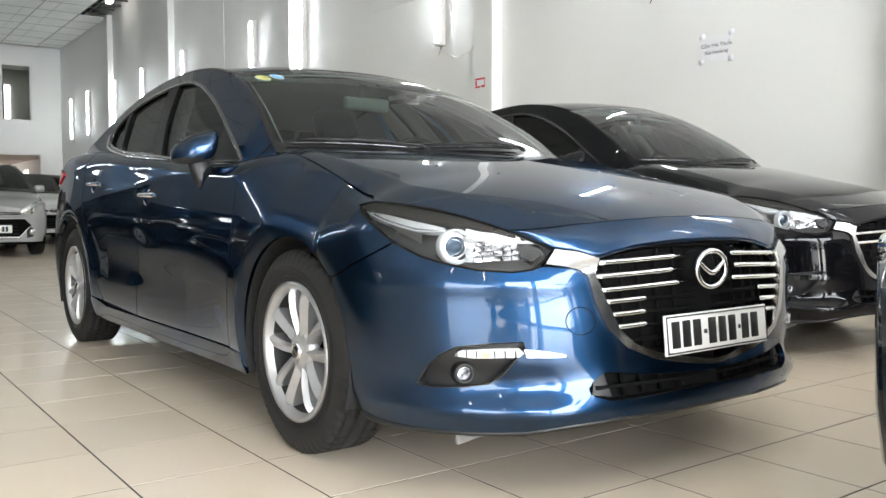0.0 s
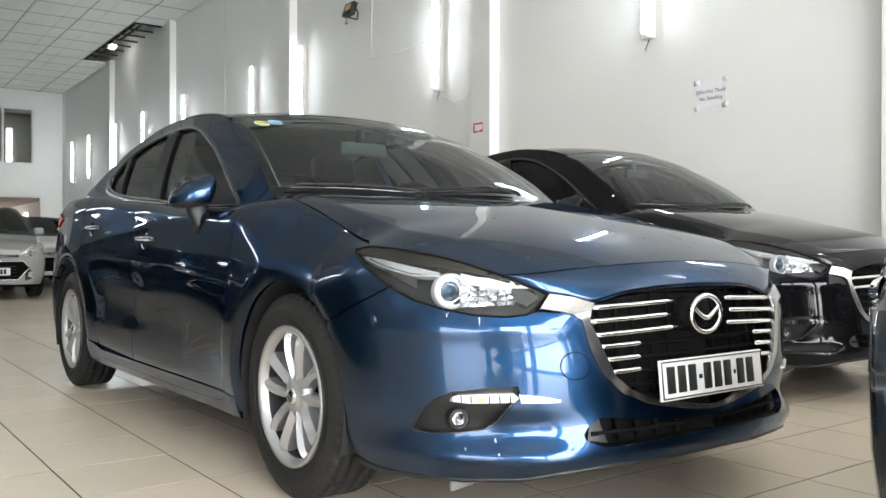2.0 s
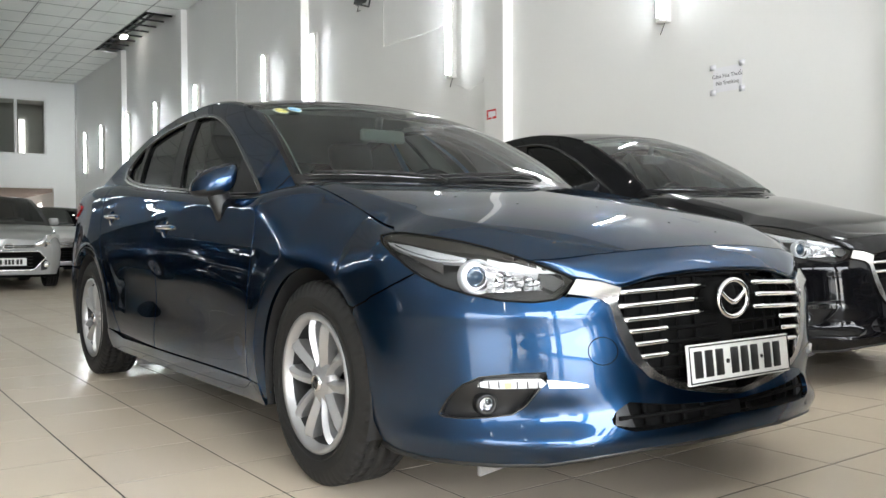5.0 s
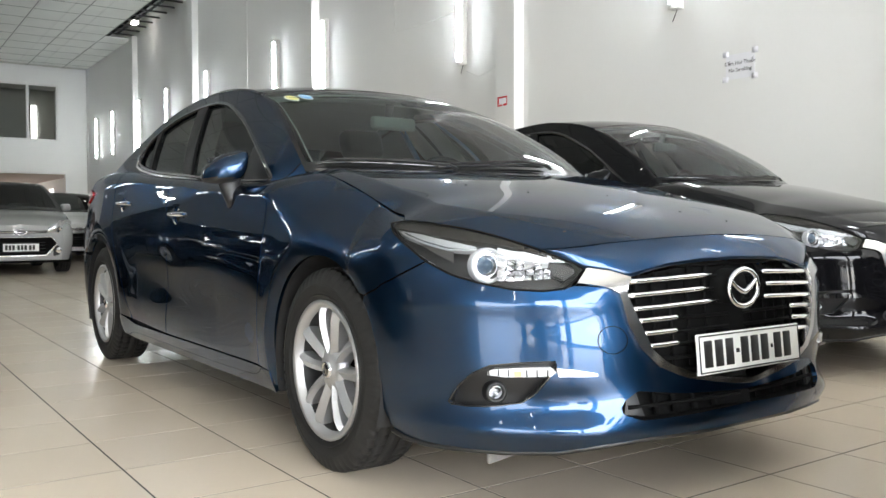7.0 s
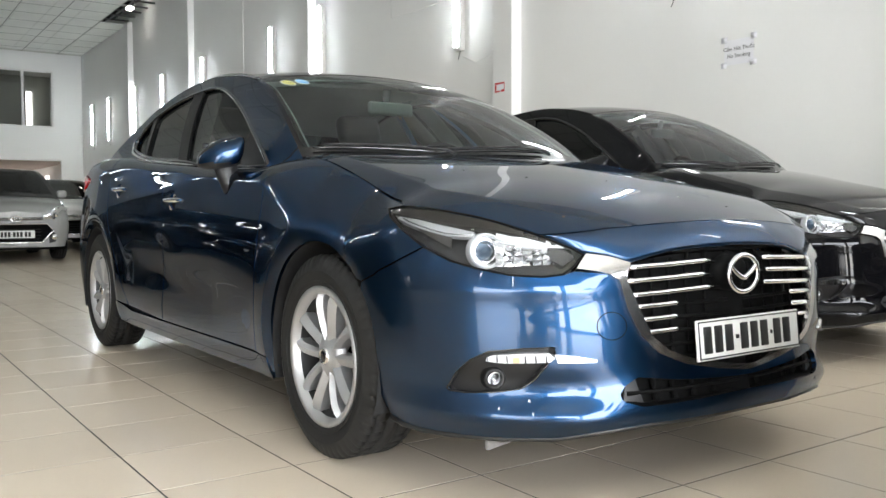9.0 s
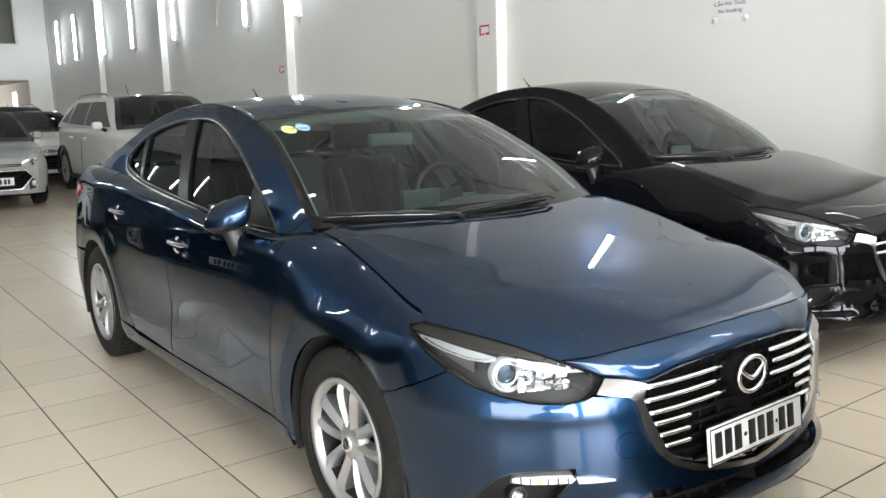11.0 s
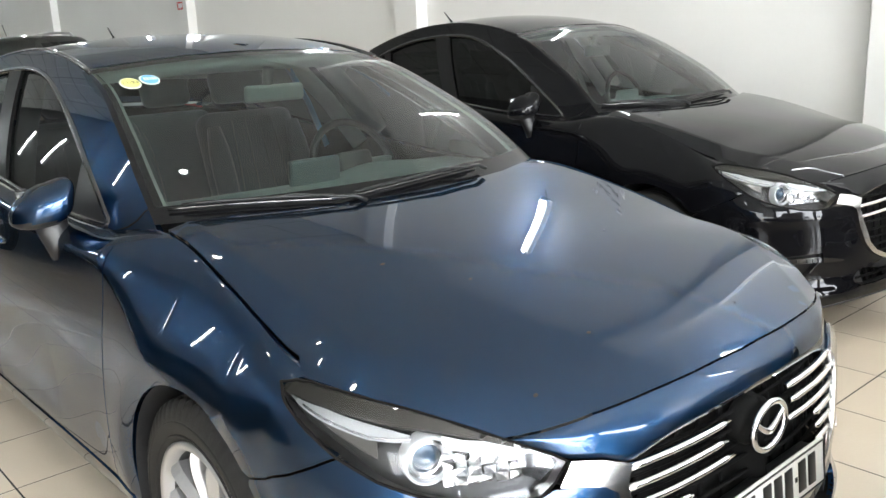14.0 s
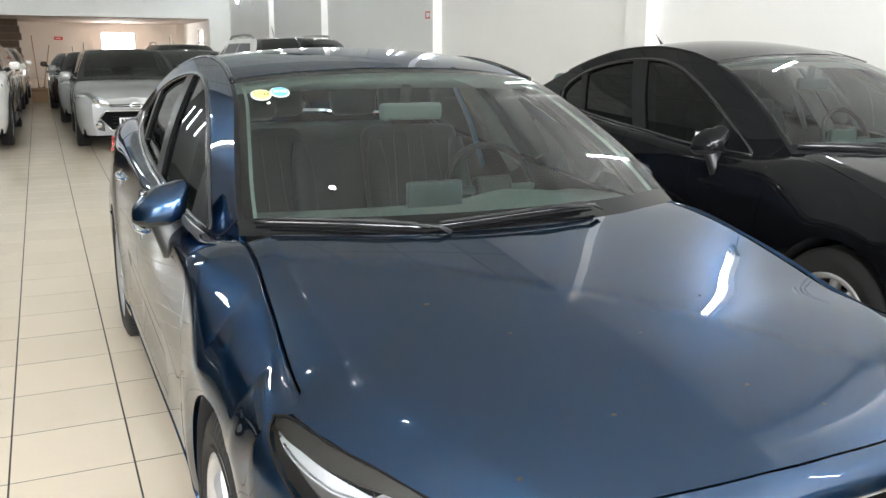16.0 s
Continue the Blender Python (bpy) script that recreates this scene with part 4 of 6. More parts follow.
    for yc in (0.0, 2.70):
        liner = []
        for x in (-0.875, -0.62):
            liner.append([(x, yc - 0.352 * math.cos(a), 0.332 + 0.352 * math.sin(a)) for a in np.linspace(-0.38, math.pi + 0.38, 32)])
        cap = [[(-0.62, yc - r * math.cos(a), 0.332 + r * math.sin(a)) for a in np.linspace(-0.38, math.pi + 0.38, 32)] for r in (0.352, 0.02)]
        q = join(grid(liner), grid(cap))
        for h in (q, flip(q)):
            part("wheel_arch_liner", h, LINER, car)
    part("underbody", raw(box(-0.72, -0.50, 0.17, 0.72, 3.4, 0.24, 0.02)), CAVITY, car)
    for sgn in (-1, 1):
        part("air_deflector", raw(box(min(sgn * 0.60, sgn * 0.82), -0.43, 0.135, max(sgn * 0.60, sgn * 0.82), -0.415, 0.215, 0.005), pose(0, 0, 0, 0, 0, -14 * sgn)), DEFLECTOR, car, "dusty grey air deflector")
    # --- hood ---
    fn, line = hood_shape()
    reach = curve((0.0, -0.836), (0.15, -0.830), (0.30, -0.812), (0.45, -0.780), (0.54, -0.747), (-float(line[0][0]), float(line[0][1])))
    fronts = [(0.02, -0.836)] + [(-x, float(reach(x))) for x in np.linspace(0.05, 0.585, 14)]
    hood = fronts + [(p[0], p[1]) for p in line] + [(-0.60, 0.325), (-0.40, 0.245), (-0.20, 0.20), (0.02, 0.185)]
    s = sheet(fn, dense(hood, 0.05), 0.0085, (), 0.012)
    s = ([(min(v[0], 0.0), v[1], v[2]) for v in s[0]], s[1])
    part("hood", both(s), paint, car)
    # --- panel between hood and grille, and beside the wing of the grille ---
    edge = np.array([fn(np.array(x), np.array(y)) for x, y in dense([(0.0, -0.8405)] + [(a, b - 0.0045) for a, b in fronts[1:]] + [(line[0][0] - 0.002, line[0][1] - 0.0045)], 0.03, False)])
    lower = dense(list(reversed(GRILLE_TOP)) + [(0.300, 0.658), (0.356, 0.668), (0.40, 0.690), (0.44, 0.708)], 0.02, False)
    pick = np.linspace(0, 1, 40)
    low_g = [(np.interp(t, np.linspace(0, 1, len(lower)), lower[:, 0]), np.interp(t, np.linspace(0, 1, len(lower)), lower[:, 1])) for t in pick]
    low_p = np.array([B.side(*q) for q in low_g])
    hi_p = np.array([[np.interp(t, np.linspace(0, 1, len(edge)), edge[:, c]) for c in range(3)] for t in pick])
    rows = []
    for t in np.linspace(0, 1, 9):
        b = 0.007 * math.sin(math.pi * t)
        rows.append([l + (h - l) * t + np.array((0, -b, b * 0.6)) for l, h in zip(low_p, hi_p)])
    cap_rows = [[p + np.array((0, 0.03, -0.004)) for p in rows[0]]] + rows
    q = grid(cap_rows)
    q = (q[0], [tuple(reversed(f)) for f in q[1]])
    part("nose_panel", both(q), paint, car)
    # --- cabin: pillars, roof, glass ---
    outline = glass_outline()
    frame_poly = RAIL + [(2.9, 1.080), (2.6, 1.068), (2.45, 1.062)] + [(y, float(B.shoulder(y)) - 0.006) for y in np.linspace(2.3, 0.5, 16)]
    cabin = lambda y, z: B.cabin(y, z)
    s = sheet(cabin, frame_poly, 0.0125, [rounded(outline, 2)], 0.02, turned=True)
    for q in (s, flip(s)):
        part("cabin_side", q, paint, car)
    s = sheet(cabin, rounded(outline, 2), 0.02, (), 0.0, lift=-0.012, turned=True)
    for q in (s, flip(s)):
        part("side_window", q, glass_side, car)
    ring = rounded(outline, 2)
    ring3 = [B.cabin(y, z) + np.array((0.003, 0, 0)) for y, z in dense(ring, 0.03)]
    q = tube(ring3 + ring3[:1], 0.011, 6, cap=False)
    for h in (q, flip(q)):
        part("window_seal", h, GLOSS_BLACK, car)
    belt = [B.cabin(y, float(WAIST(y)) - 0.012) + np.array((-0.008, 0, 0)) for y in np.linspace(0.60, 2.40, 30)]
    belt += [B.cabin(y, z) + np.array((-0.006, 0, 0)) for y, z in ((2.45, 1.125), (2.46, 1.155))]
    q = tube(belt, 0.0075, 8, 1.3)
    for h in (q, flip(q)):
        part("waist_moulding", h, CHROME if detail else GLOSS_BLACK, car)
    for poly in ([(1.43, 0.985), (1.55, 0.995), (1.815, 1.35), (1.70, 1.362)], [(2.10, 1.055), (2.14, 1.058), (2.285, 1.262), (2.24, 1.285)], [(0.60, 0.94), (0.86, 0.945), (0.90, 1.11), (0.78, 1.045)]):
        s = sheet(cabin, poly, 0.02, (), 0.012, lift=0.002, turned=True)
        for q in (s, flip(s)):
            part("window_pillar", q, PILLAR_BLACK, car)
    foot = [B.cabin(y, z) + np.array((-0.001, 0, 0.001)) for y, z in ((0.585, 0.938), (0.535, 0.952), (0.50, 0.972), (0.478, 0.995), (0.465, 1.004))]
    q = tube(foot, 0.0022, 6)
    for h in (q, flip(q)):
        part("pillar_joint", h, CAVITY, car)
    screen = wind_rows(0.42, 1.155, 0.22, 0.11, 0.010, 0.040, 41, 91)
    glass, frit = framed(screen, (3, 2, 1))
    part("windscreen", glass, WINDSCREEN, car)
    part("windscreen_border", frit, FRIT, car)
    roof = wind_rows(1.165, 2.36, 0.108, -0.10, 0.042, 0.046, 30, 41)
    part("roof", grid(roof), paint, car)
    ditch = [B.cabin(y, z) + np.array((0.012, 0, 0.004)) for y, z in dense([p for p in RAIL if 1.1 < p[0] < 2.5], 0.05, False)]
    q = tube(ditch, 0.008, 6)
    for h in (q, flip(q)):
        part("roof_moulding", h, GLOSS_BLACK, car)
    back = wind_rows(2.37, 3.0, -0.10, -0.16, 0.044, 0.02, 20, 33)
    glass, frit = framed(back, (1, 1, 1))
    part("rear_window", glass, DARK_GLASS if not detail else WINDSCREEN, car)
    part("rear_window_border", frit, FRIT, car)
    deck = []
    for y, hw, z, c in ((3.0, 0.70, 1.078, 0.02), (3.15, 0.69, 1.082, 0.025), (3.3, 0.66, 1.078, 0.03), (3.42, 0.62, 1.06, 0.03), (3.50, 0.55, 1.02, 0.02), (3.56, 0.5, 0.90, 0.0), (3.58, 0.5, 0.66, 0.0)):
        u = np.linspace(-1, 1, 25)
        deck.append(np.stack([u * hw, y + 0.10 * (1 - u * u), z + c * (1 - u * u)], -1))
    part("boot_lid", grid(deck), paint, car)
    s = sheet(side_fn, on_side([(4.36, 0.955), (4.50, 0.90), (4.80, 0.86), (5.1, 0.88), (5.1, 0.95), (4.8, 0.985), (4.5, 0.985)]), 0.02, (), 0.02, lift=0.008, turned=True)
    for q in (s, flip(s)):
        part("tail_lamp", q, RED_LENS, car)
    cowl = [[(x, 0.185 + 0.25 * (abs(x) / 0.70) ** 2.2 + d, 0.965 - 0.01 * (abs(x) / 0.7) ** 2 + dz) for x in np.linspace(-0.70, 0.70, 31)] for d, dz in ((-0.02, -0.01), (0.0, 0.0), (0.06, 0.002), (0.10, 0.012))]
    part("wiper_cowl", grid(cowl), BLACK_PLASTIC, car)
    # --- wipers ---
    def on_screen(f, u):
        i, j = f * (screen.shape[0] - 1), (u + 1) / 2 * (screen.shape[1] - 1)
        i0, j0 = min(int(i), screen.shape[0] - 2), min(int(j), screen.shape[1] - 2)
        a, b = i - i0, j - j0
        return (1 - a) * ((1 - b) * screen[i0, j0] + b * screen[i0, j0 + 1]) + a * ((1 - b) * screen[i0 + 1, j0] + b * screen[i0 + 1, j0 + 1])
    for u0, u1, up, low in ((-0.36, -0.95, 1.5, 0.0), (0.42, -0.37, 1.5, 0.5)):
        arm = new("wiper")
        arm.parent = car

        def above(t, lift):
            p = on_screen((0.4 + up * math.sin(math.pi * (low + 0.5 * min(max(t, 0), 1)))) / 40, u0 + (u1 - u0) * t)
            return p + np.array((0, -0.6 * lift, 0.8 * lift))
        blade = [above(t, 0.012) for t in np.linspace(0.0, 1.0, 16)]
        part("wiper_blade", tube(blade, [0.003] + [0.0045] * 14 + [0.003], 6, 1.6), GLOSS_BLACK, arm)
        part("blade_spine", tube([p + np.array((0, -0.006, 0.012)) for p in blade[1:-1]], [0.003] + [0.0055] * 12 + [0.003], 8, 0.7), BLACK_PLASTIC, arm)
        root = above(-0.12 if u0 < 0 else 0.0, 0.0) + np.array((0, -0.035, 0.0))
        joint = above(0.48, 0.028)
        run = [root, root + (joint - root) * 0.12 + np.array((0, -0.004, 0.012)), root + (joint - root) * 0.35 + np.array((0, -0.004, 0.010)), root + (joint - root) * 0.7 + np.array((0, 0, 0.012)), joint, above(0.60, 0.024)]
        part("wiper_arm", tube(run, [0.010, 0.009, 0.006, 0.005, 0.0045, 0.004], 8, 0.55), BLACK_PLASTIC, arm)
    # --- lamps ---
    for sgn in (1, -1):
        turn = (lambda q: q) if sgn > 0 else flip
        lamp = new("headlight")
        lamp.parent = car
        hl = HEADLIGHT
        part("lens", turn(sheet(nose_fn, hl, 0.0125, (), 0.0, turned=True)), LENS, lamp, "clear lens")
        ringp = [B.side(g, z) for g, z in dense(hl, 0.03)]
        part("lamp_seal", turn(tube(ringp + ringp[:1], 0.003, 6, cap=False)), CAVITY, lamp)
        part("housing", turn(sheet(nose_fn, hl, 0.02, (), -0.05, lift=-0.052, turned=True)), LAMP_GREY, lamp)
        top_band = [(1.008, 0.783), (0.95, 0.7885), (0.883, 0.7895), (0.785, 0.7845), (0.689, 0.7745), (0.61, 0.7625), (0.548, 0.7475), (0.454, 0.7135), (0.392, 0.684),
                    (0.454, 0.704), (0.492, 0.716), (0.545, 0.728), (0.598, 0.737), (0.645, 0.741), (0.721, 0.752), (0.799, 0.763), (0.90, 0.773), (0.965, 0.776)]
        part("upper_trim", turn(sheet(nose_fn, top_band, 0.01, (), 0.02, lift=-0.004, turned=True)), TRIM_GREY, lamp, "brownish grey inner trim")
        drl = [(0.955, 0.778), (0.88, 0.770), (0.799, 0.763), (0.721, 0.750), (0.655, 0.738), (0.611, 0.728), (0.611, 0.716), (0.645, 0.715), (0.692, 0.718), (0.774, 0.736), (0.862, 0.757)]
        part("light_strip", turn(sheet(nose_fn, drl, 0.0085, (), 0.02, lift=-0.012, turned=True)), STRIP, lamp, "frosted daytime light strip")
        drl_edge = [B.side(g, z) + np.array((0.010, 0.008, 0)) for g, z in dense(drl[5:], 0.02, False)]
        part("strip_edge", turn(tube(drl_edge, 0.0022, 6)), REFLECTOR, lamp)
        bowl = [(0.555, 0.727), (0.517, 0.717), (0.46, 0.712), (0.407, 0.702), (0.395, 0.685), (0.429, 0.686), (0.467, 0.692), (0.52, 0.699), (0.555, 0.711)]
        part("light_strip", turn(sheet(nose_fn, bowl, 0.0085, (), 0.02, lift=-0.012, turned=True)), WHITE_PLASTIC, lamp, "bright inner light bar")
        part("end_cover", turn(sheet(nose_fn, [(0.429, 0.702), (0.382, 0.680), (0.372, 0.660), (0.395, 0.640), (0.425, 0.655), (0.434, 0.680)], 0.0085, (), 0.02, lift=-0.014, turned=True)), GLOSS_BLACK, lamp)
        for (g, z), r in (((0.589, 0.684), 0.044),):
            c = B.side(g, z)
            e = 1e-3
            nrm = np.cross(B.side(g, z + e) - B.side(g, z - e), B.side(g + e, z) - B.side(g - e, z))
            nrm = Vector(nrm / np.linalg.norm(nrm))
            aim = (nrm * 0.3 + Vector((-0.25, -0.9, 0))).normalized()
            m = Matrix.Translation(Vector(c) - nrm * 0.045) @ aim.to_track_quat("-X", "Z").to_matrix().to_4x4()
            for nm, prof, mat in (("projector_ring", [(r * 0.90, -0.012), (r * 0.94, -0.022), (r * 1.02, -0.024), (r * 1.09, -0.018), (r * 1.12, 0.012)], WHITE_PLASTIC),
                                  ("projector_bezel", [(r * 0.90, -0.012), (r * 0.78, -0.004), (r * 0.70, -0.010), (r * 0.66, -0.012), (r * 0.56, 0.004)], REFLECTOR),
                                  ("projector_lens", [(0.0, -0.022), (r * 0.22, -0.020), (r * 0.42, -0.012), (r * 0.58, 0.004)], PROJECTOR)):
                v, f = lathe(prof, 36)
                part(nm, turn(([tuple(m @ Vector(p)) for p in v], f)), mat, lamp)
        facets = []
        for i in range(5):
            for k in range(7):
                g0, z0 = 0.392 + 0.0225 * k, 0.632 + 0.0135 * i + 0.006 * (6 - k) / 6
                if z0 + 0.013 > 0.700 + 0.03 * (g0 - 0.40) or z0 < 0.622 + 0.25 * max(0.42 - g0, 0):
                    continue
                tip = random.uniform(0.016, 0.034)
                corner = [B.side(g0 + a * 0.021, z0 + b * 0.0125) + np.array((0.010, 0.022 + 0.012 * random.random(), 0)) for a, b in ((0, 0), (1, 0), (1, 1), (0, 1))]
                mid_p = sum(corner) / 4 + np.array((0.004, tip - 0.028, 0))
                facets.append(([tuple(p) for p in corner] + [tuple(mid_p)], [(0, 1, 4), (1, 2, 4), (2, 3, 4), (3, 0, 4)]))
        part("reflector", turn(join(*facets)), REFLECTOR, lamp, "faceted mirror reflector", smooth=False)
        visor = [(0.545, 0.712), (0.500, 0.706), (0.455, 0.700), (0.410, 0.690), (0.400, 0.680), (0.440, 0.686), (0.500, 0.694), (0.545, 0.702)]
        part("reflector_brow", turn(sheet(nose_fn, visor, 0.008, (), 0.03, lift=-0.020, turned=True)), WHITE_PLASTIC, lamp)
        for g in (0.66, 0.70, 0.74, 0.78, 0.82, 0.86):
            pts = [B.side(g + 0.004 * i, 0.732 + 0.20 * (g - 0.66) + 0.0075 * i) + np.array((0.008, 0.008, 0)) for i in range(4)]
            part("strip_rib", turn(tube(pts, 0.0012, 5)), LAMP_GREY, lamp)
        rows = []
        for k, t in enumerate(np.linspace(0, 1, 33)):
            rows.append([B.side(g, z) + np.array((0.014 + 0.004 * (k % 2), 0.012 + 0.004 * (k % 2), 0)) for g, z in ((0.675 + 0.165 * s, (1 - t) * (0.678 + 0.45 * (0.165 * s) - 0.0 * s) + t * (0.714 + 0.27 * 0.165 * s)) for s in np.linspace(0, 1, 10))])
        part("side_marker", turn(grid(rows)), RIBBED, lamp, "ribbed dark reflector")
        # fog lamp recess
        fog = new("fog_lamp")
        fog.parent = car
        part("bezel", turn(sheet(nose_fn, [(g, z) for g, z in FOG], 0.0125, (), -0.03, lift=-0.034, turned=True)), BLACK_PLASTIC, fog)
        lip3 = [B.side(g, z) for g, z in dense(FOG, 0.03)]
        part("bezel_edge", turn(tube([p + np.array((0, 0.004, 0)) for p in lip3 + lip3[:1]], 0.0035, 6, cap=False)), GLOSS_BLACK, fog)
        c = B.side(0.578, 0.339)
        m = Matrix.Translation(Vector(c) + Vector((0.018, 0.028, 0))) @ Vector((-0.35, -0.93, 0)).to_track_quat("-X", "Z").to_matrix().to_4x4()
        for nm, prof, mat in (("lamp_tube", [(0.032, 0.01), (0.030, -0.014), (0.026, -0.020), (0.019, -0.018), (0.018, 0.0)], BLACK_PLASTIC), ("lamp_reflector", [(0.0, 0.004), (0.010, 0.0), (0.018, -0.008)], REFLECTOR), ("lamp_lens", [(0.0, -0.017), (0.010, -0.016), (0.019, -0.012)], LENS)):
            v, f = lathe(prof, 28)
            part(nm, turn(([tuple(m @ Vector(p)) for p in v], f)), mat, fog)
        strip = [(0.615, 0.392), (0.575, 0.406), (0.50, 0.412), (0.436, 0.413), (0.424, 0.400), (0.436, 0.389), (0.548, 0.386)]
        part("light_strip", turn(sheet(nose_fn, strip, 0.0125, (), 0.03, lift=0.002, turned=True)), STRIP if detail else GLOSS_BLACK, fog, "clear daytime light strip" if detail else "")
        part("indicator", turn(sheet(nose_fn, [(0.525, 0.388), (0.525, 0.401), (0.508, 0.402), (0.508, 0.389)], 0.01, (), 0.01, lift=0.004, turned=True)), AMBER if detail else GLOSS_BLACK, fog)
        for g in (0.445, 0.47, 0.495, 0.54, 0.565, 0.59):
            pts = [B.side(g, z) + np.array((-0.002, -0.004, 0)) for z in (0.389, 0.397, 0.406)]
            part("strip_rib", turn(tube(pts, 0.0016, 5)), BLACK_PLASTIC, fog)
        part("chrome_spear", turn(sheet(nose_fn, [(0.425, 0.411), (0.38, 0.406), (0.33, 0.395), (0.318, 0.391), (0.33, 0.388), (0.38, 0.388), (0.42, 0.389)], 0.01, (), 0.012, lift=0.008, turned=True)), SATIN_CHROME if detail else GLOSS_BLACK, fog)
    # --- grille ---
    gr = new("grille")
    gr.parent = car
    half_in = list(reversed(CHROME_IN)) + GRILLE_TOP + [(-0.02, 0.680), (-0.02, 0.343)]
    s = sheet(nose_fn, half_in, 0.02, (), 0.0, lift=-0.055, turned=True)
    part("grille_back", both(s), CAVITY, gr)
    edge_in = curve(*[(z, g) for g, z in reversed(CHROME_IN)])
    top_in = curve(*[(g, z) for g, z in reversed(GRILLE_TOP)])
    for z in np.arange(0.38, 0.67, 0.036):
        reach = float(edge_in(min(z, 0.636)))
        gs = [g for g in np.linspace(-reach, reach, 25) if z < float(top_in(abs(g))) - 0.004]
        if len(gs) > 3:
            pts = [np.array((math.copysign(abs(B.side(abs(g), z)[0]), g), B.side(abs(g), z)[1] + 0.034, z)) for g in gs]
            part("slat", tube(pts, 0.0055, 4, 1.0), CAVITY, gr)
    for g in np.arange(-0.24, 0.241, 0.04):
        zs = [z for z in np.linspace(0.36, 0.675, 12) if abs(g) < float(edge_in(min(z, 0.636))) and z < float(top_in(abs(g)))]
        if len(zs) > 2:
            pts = [np.array((abs(B.side(abs(g), z)[0]) * (1 if g > 0 else -1), B.side(abs(g), z)[1] + 0.044, z)) for z in zs]
            part("rib", tube(pts, 0.006, 4), CAVITY, gr)
    for z, g_end in grille_bars:
        reach = float(edge_in(min(z, 0.636))) - 0.004
        for sgn in (-1, 1):
            pts = []
            for g in np.linspace(g_end, reach, 12):
                p = B.side(g, z - 0.012 * (g - g_end) / 0.2)
                pts.append((abs(p[0]) * sgn, p[1] + 0.004, p[2]))
            part("grille_bar", tube(pts, [0.007] + [0.0092] * 11, 10, 0.85), CHROME, gr, "polished chrome bar")
    wing3 = [(0.367, 0.626), (0.352, 0.663), (0.30, 0.655)] + CHROME_IN + list(reversed(CHROME_OUT)) + [(0.32, 0.619)]
    s = sheet(nose_fn, wing3, 0.008, (), 0.03, lift=0.012, turned=True)
    s = ([(min(v[0], 0.0), v[1], v[2]) for v in s[0]], s[1])
    part("grille_surround", both(s), SATIN_CHROME, gr, "chrome surround running into the lamps")
    badge = new("badge")
    badge.parent = car
    c = B.side(0.0, 0.600) + np.array((-0.008, -0.012, 0))
    v, f = lathe([(0.0, 0.016), (0.05, 0.018), (0.066, 0.03), (0.066, 0.06)], 36)
    part("badge_plate", ([(c[0] + y, c[1] + x, c[2] + 0.8 * z) for x, y, z in v], f), CAVITY, badge)
    oval = [(c[0] + 0.066 * math.cos(t), c[1] - 0.006, c[2] + 0.052 * math.sin(t)) for t in np.linspace(0, 2 * math.pi, 41)]
    part("badge_ring", tube(oval, 0.008, 8, cap=False, up=(0, 1, 0)), CHROME, badge)
    for sgn in (-1, 1):
        bar = [(c[0] + sgn * 0.064 * t, c[1] - 0.006, c[2] - 0.012 + 0.040 * t ** 1.5) for t in np.linspace(0, 1, 8)]
        part("badge_bar", tube(bar, np.linspace(0.009, 0.006, 8), 8, up=(0, 1, 0)), CHROME, badge)
    # --- lower intake ---
    s = sheet(nose_fn, INTAKE, 0.016, (), -0.06, lift=-0.062, turned=True)
    part("lower_intake", both(([(min(v[0], 0.0), v[1], v[2]) for v in s[0]], s[1])), CAVITY, car)
    for g in (0.04, 0.085, 0.13, 0.175, 0.22):
        for sgn in (-1, 1):
            pts = [np.array((sgn * abs(B.side(g, z)[0]), B.side(g, z)[1] + 0.045, z)) for z in (0.27, 0.30, 0.33)]
            part("intake_rib", tube(pts, 0.010, 4), CAVITY, car)
    pts = [np.array((x, B.side(0.0, 0.30)[1] + 0.028 + 0.25 * x * x, 0.298)) for x in np.linspace(-0.42, 0.42, 15)]
    part("intake_slat", tube(pts, 0.006, 6), CAVITY, car)
    for q in [sheet(nose_fn, [(0.225, 0.275), (0.272, 0.285), (0.262, 0.32), (0.235, 0.338)], 0.012, (), 0.01, lift=-0.02, turned=True)]:
        for h in (q, flip(q)):
            part("intake_end", h, BLACK_PLASTIC, car)
    c = B.side(0.290, 0.479)
    cap_ring = [B.side(0.290 + 0.034 * math.cos(t), 0.479 + 0.036 * math.sin(t)) + np.array((0, -0.0005, 0)) for t in np.linspace(0, 2 * math.pi, 41)]
    part("tow_eye_cover", tube(cap_ring, 0.0013, 6, cap=False), CAVITY, car)
    # --- mirrors ---
    for sgn in (1, -1):
        turn = (lambda q: q) if sgn > 0 else flip
        mir = new("door_mirror")
        mir.parent = car
        bm = bmesh.new()
        bmesh.ops.create_uvsphere(bm, u_segments=28, v_segments=18, radius=1)
        for v in bm.verts:
            x, y, z = v.co
            sq = lambda t, p: math.copysign(abs(t) ** p, t)
            out = (1 - x) / 2
            tall = (0.070 if z > 0 else 0.080) * (1 - 0.42 * out ** 1.3)
            front = 0.086 * (1 - 0.35 * max(z, 0) ** 2 - 0.25 * out ** 2)
            v.co = Vector((-0.872 + 0.080 * sq(x, 0.72) + 0.016 * z, 0.815 + (0.040 * sq(y, 0.5) if y > 0 else front * sq(y, 0.85)) - 0.012 * x + 0.018 * out,
                           1.008 + tall * sq(z, 0.70) + 0.016 * x - 0.016 * out))
        shell = raw(bm)
        upper = [f for f in shell[1] if sum(shell[0][i][2] for i in f) / len(f) > 0.958]
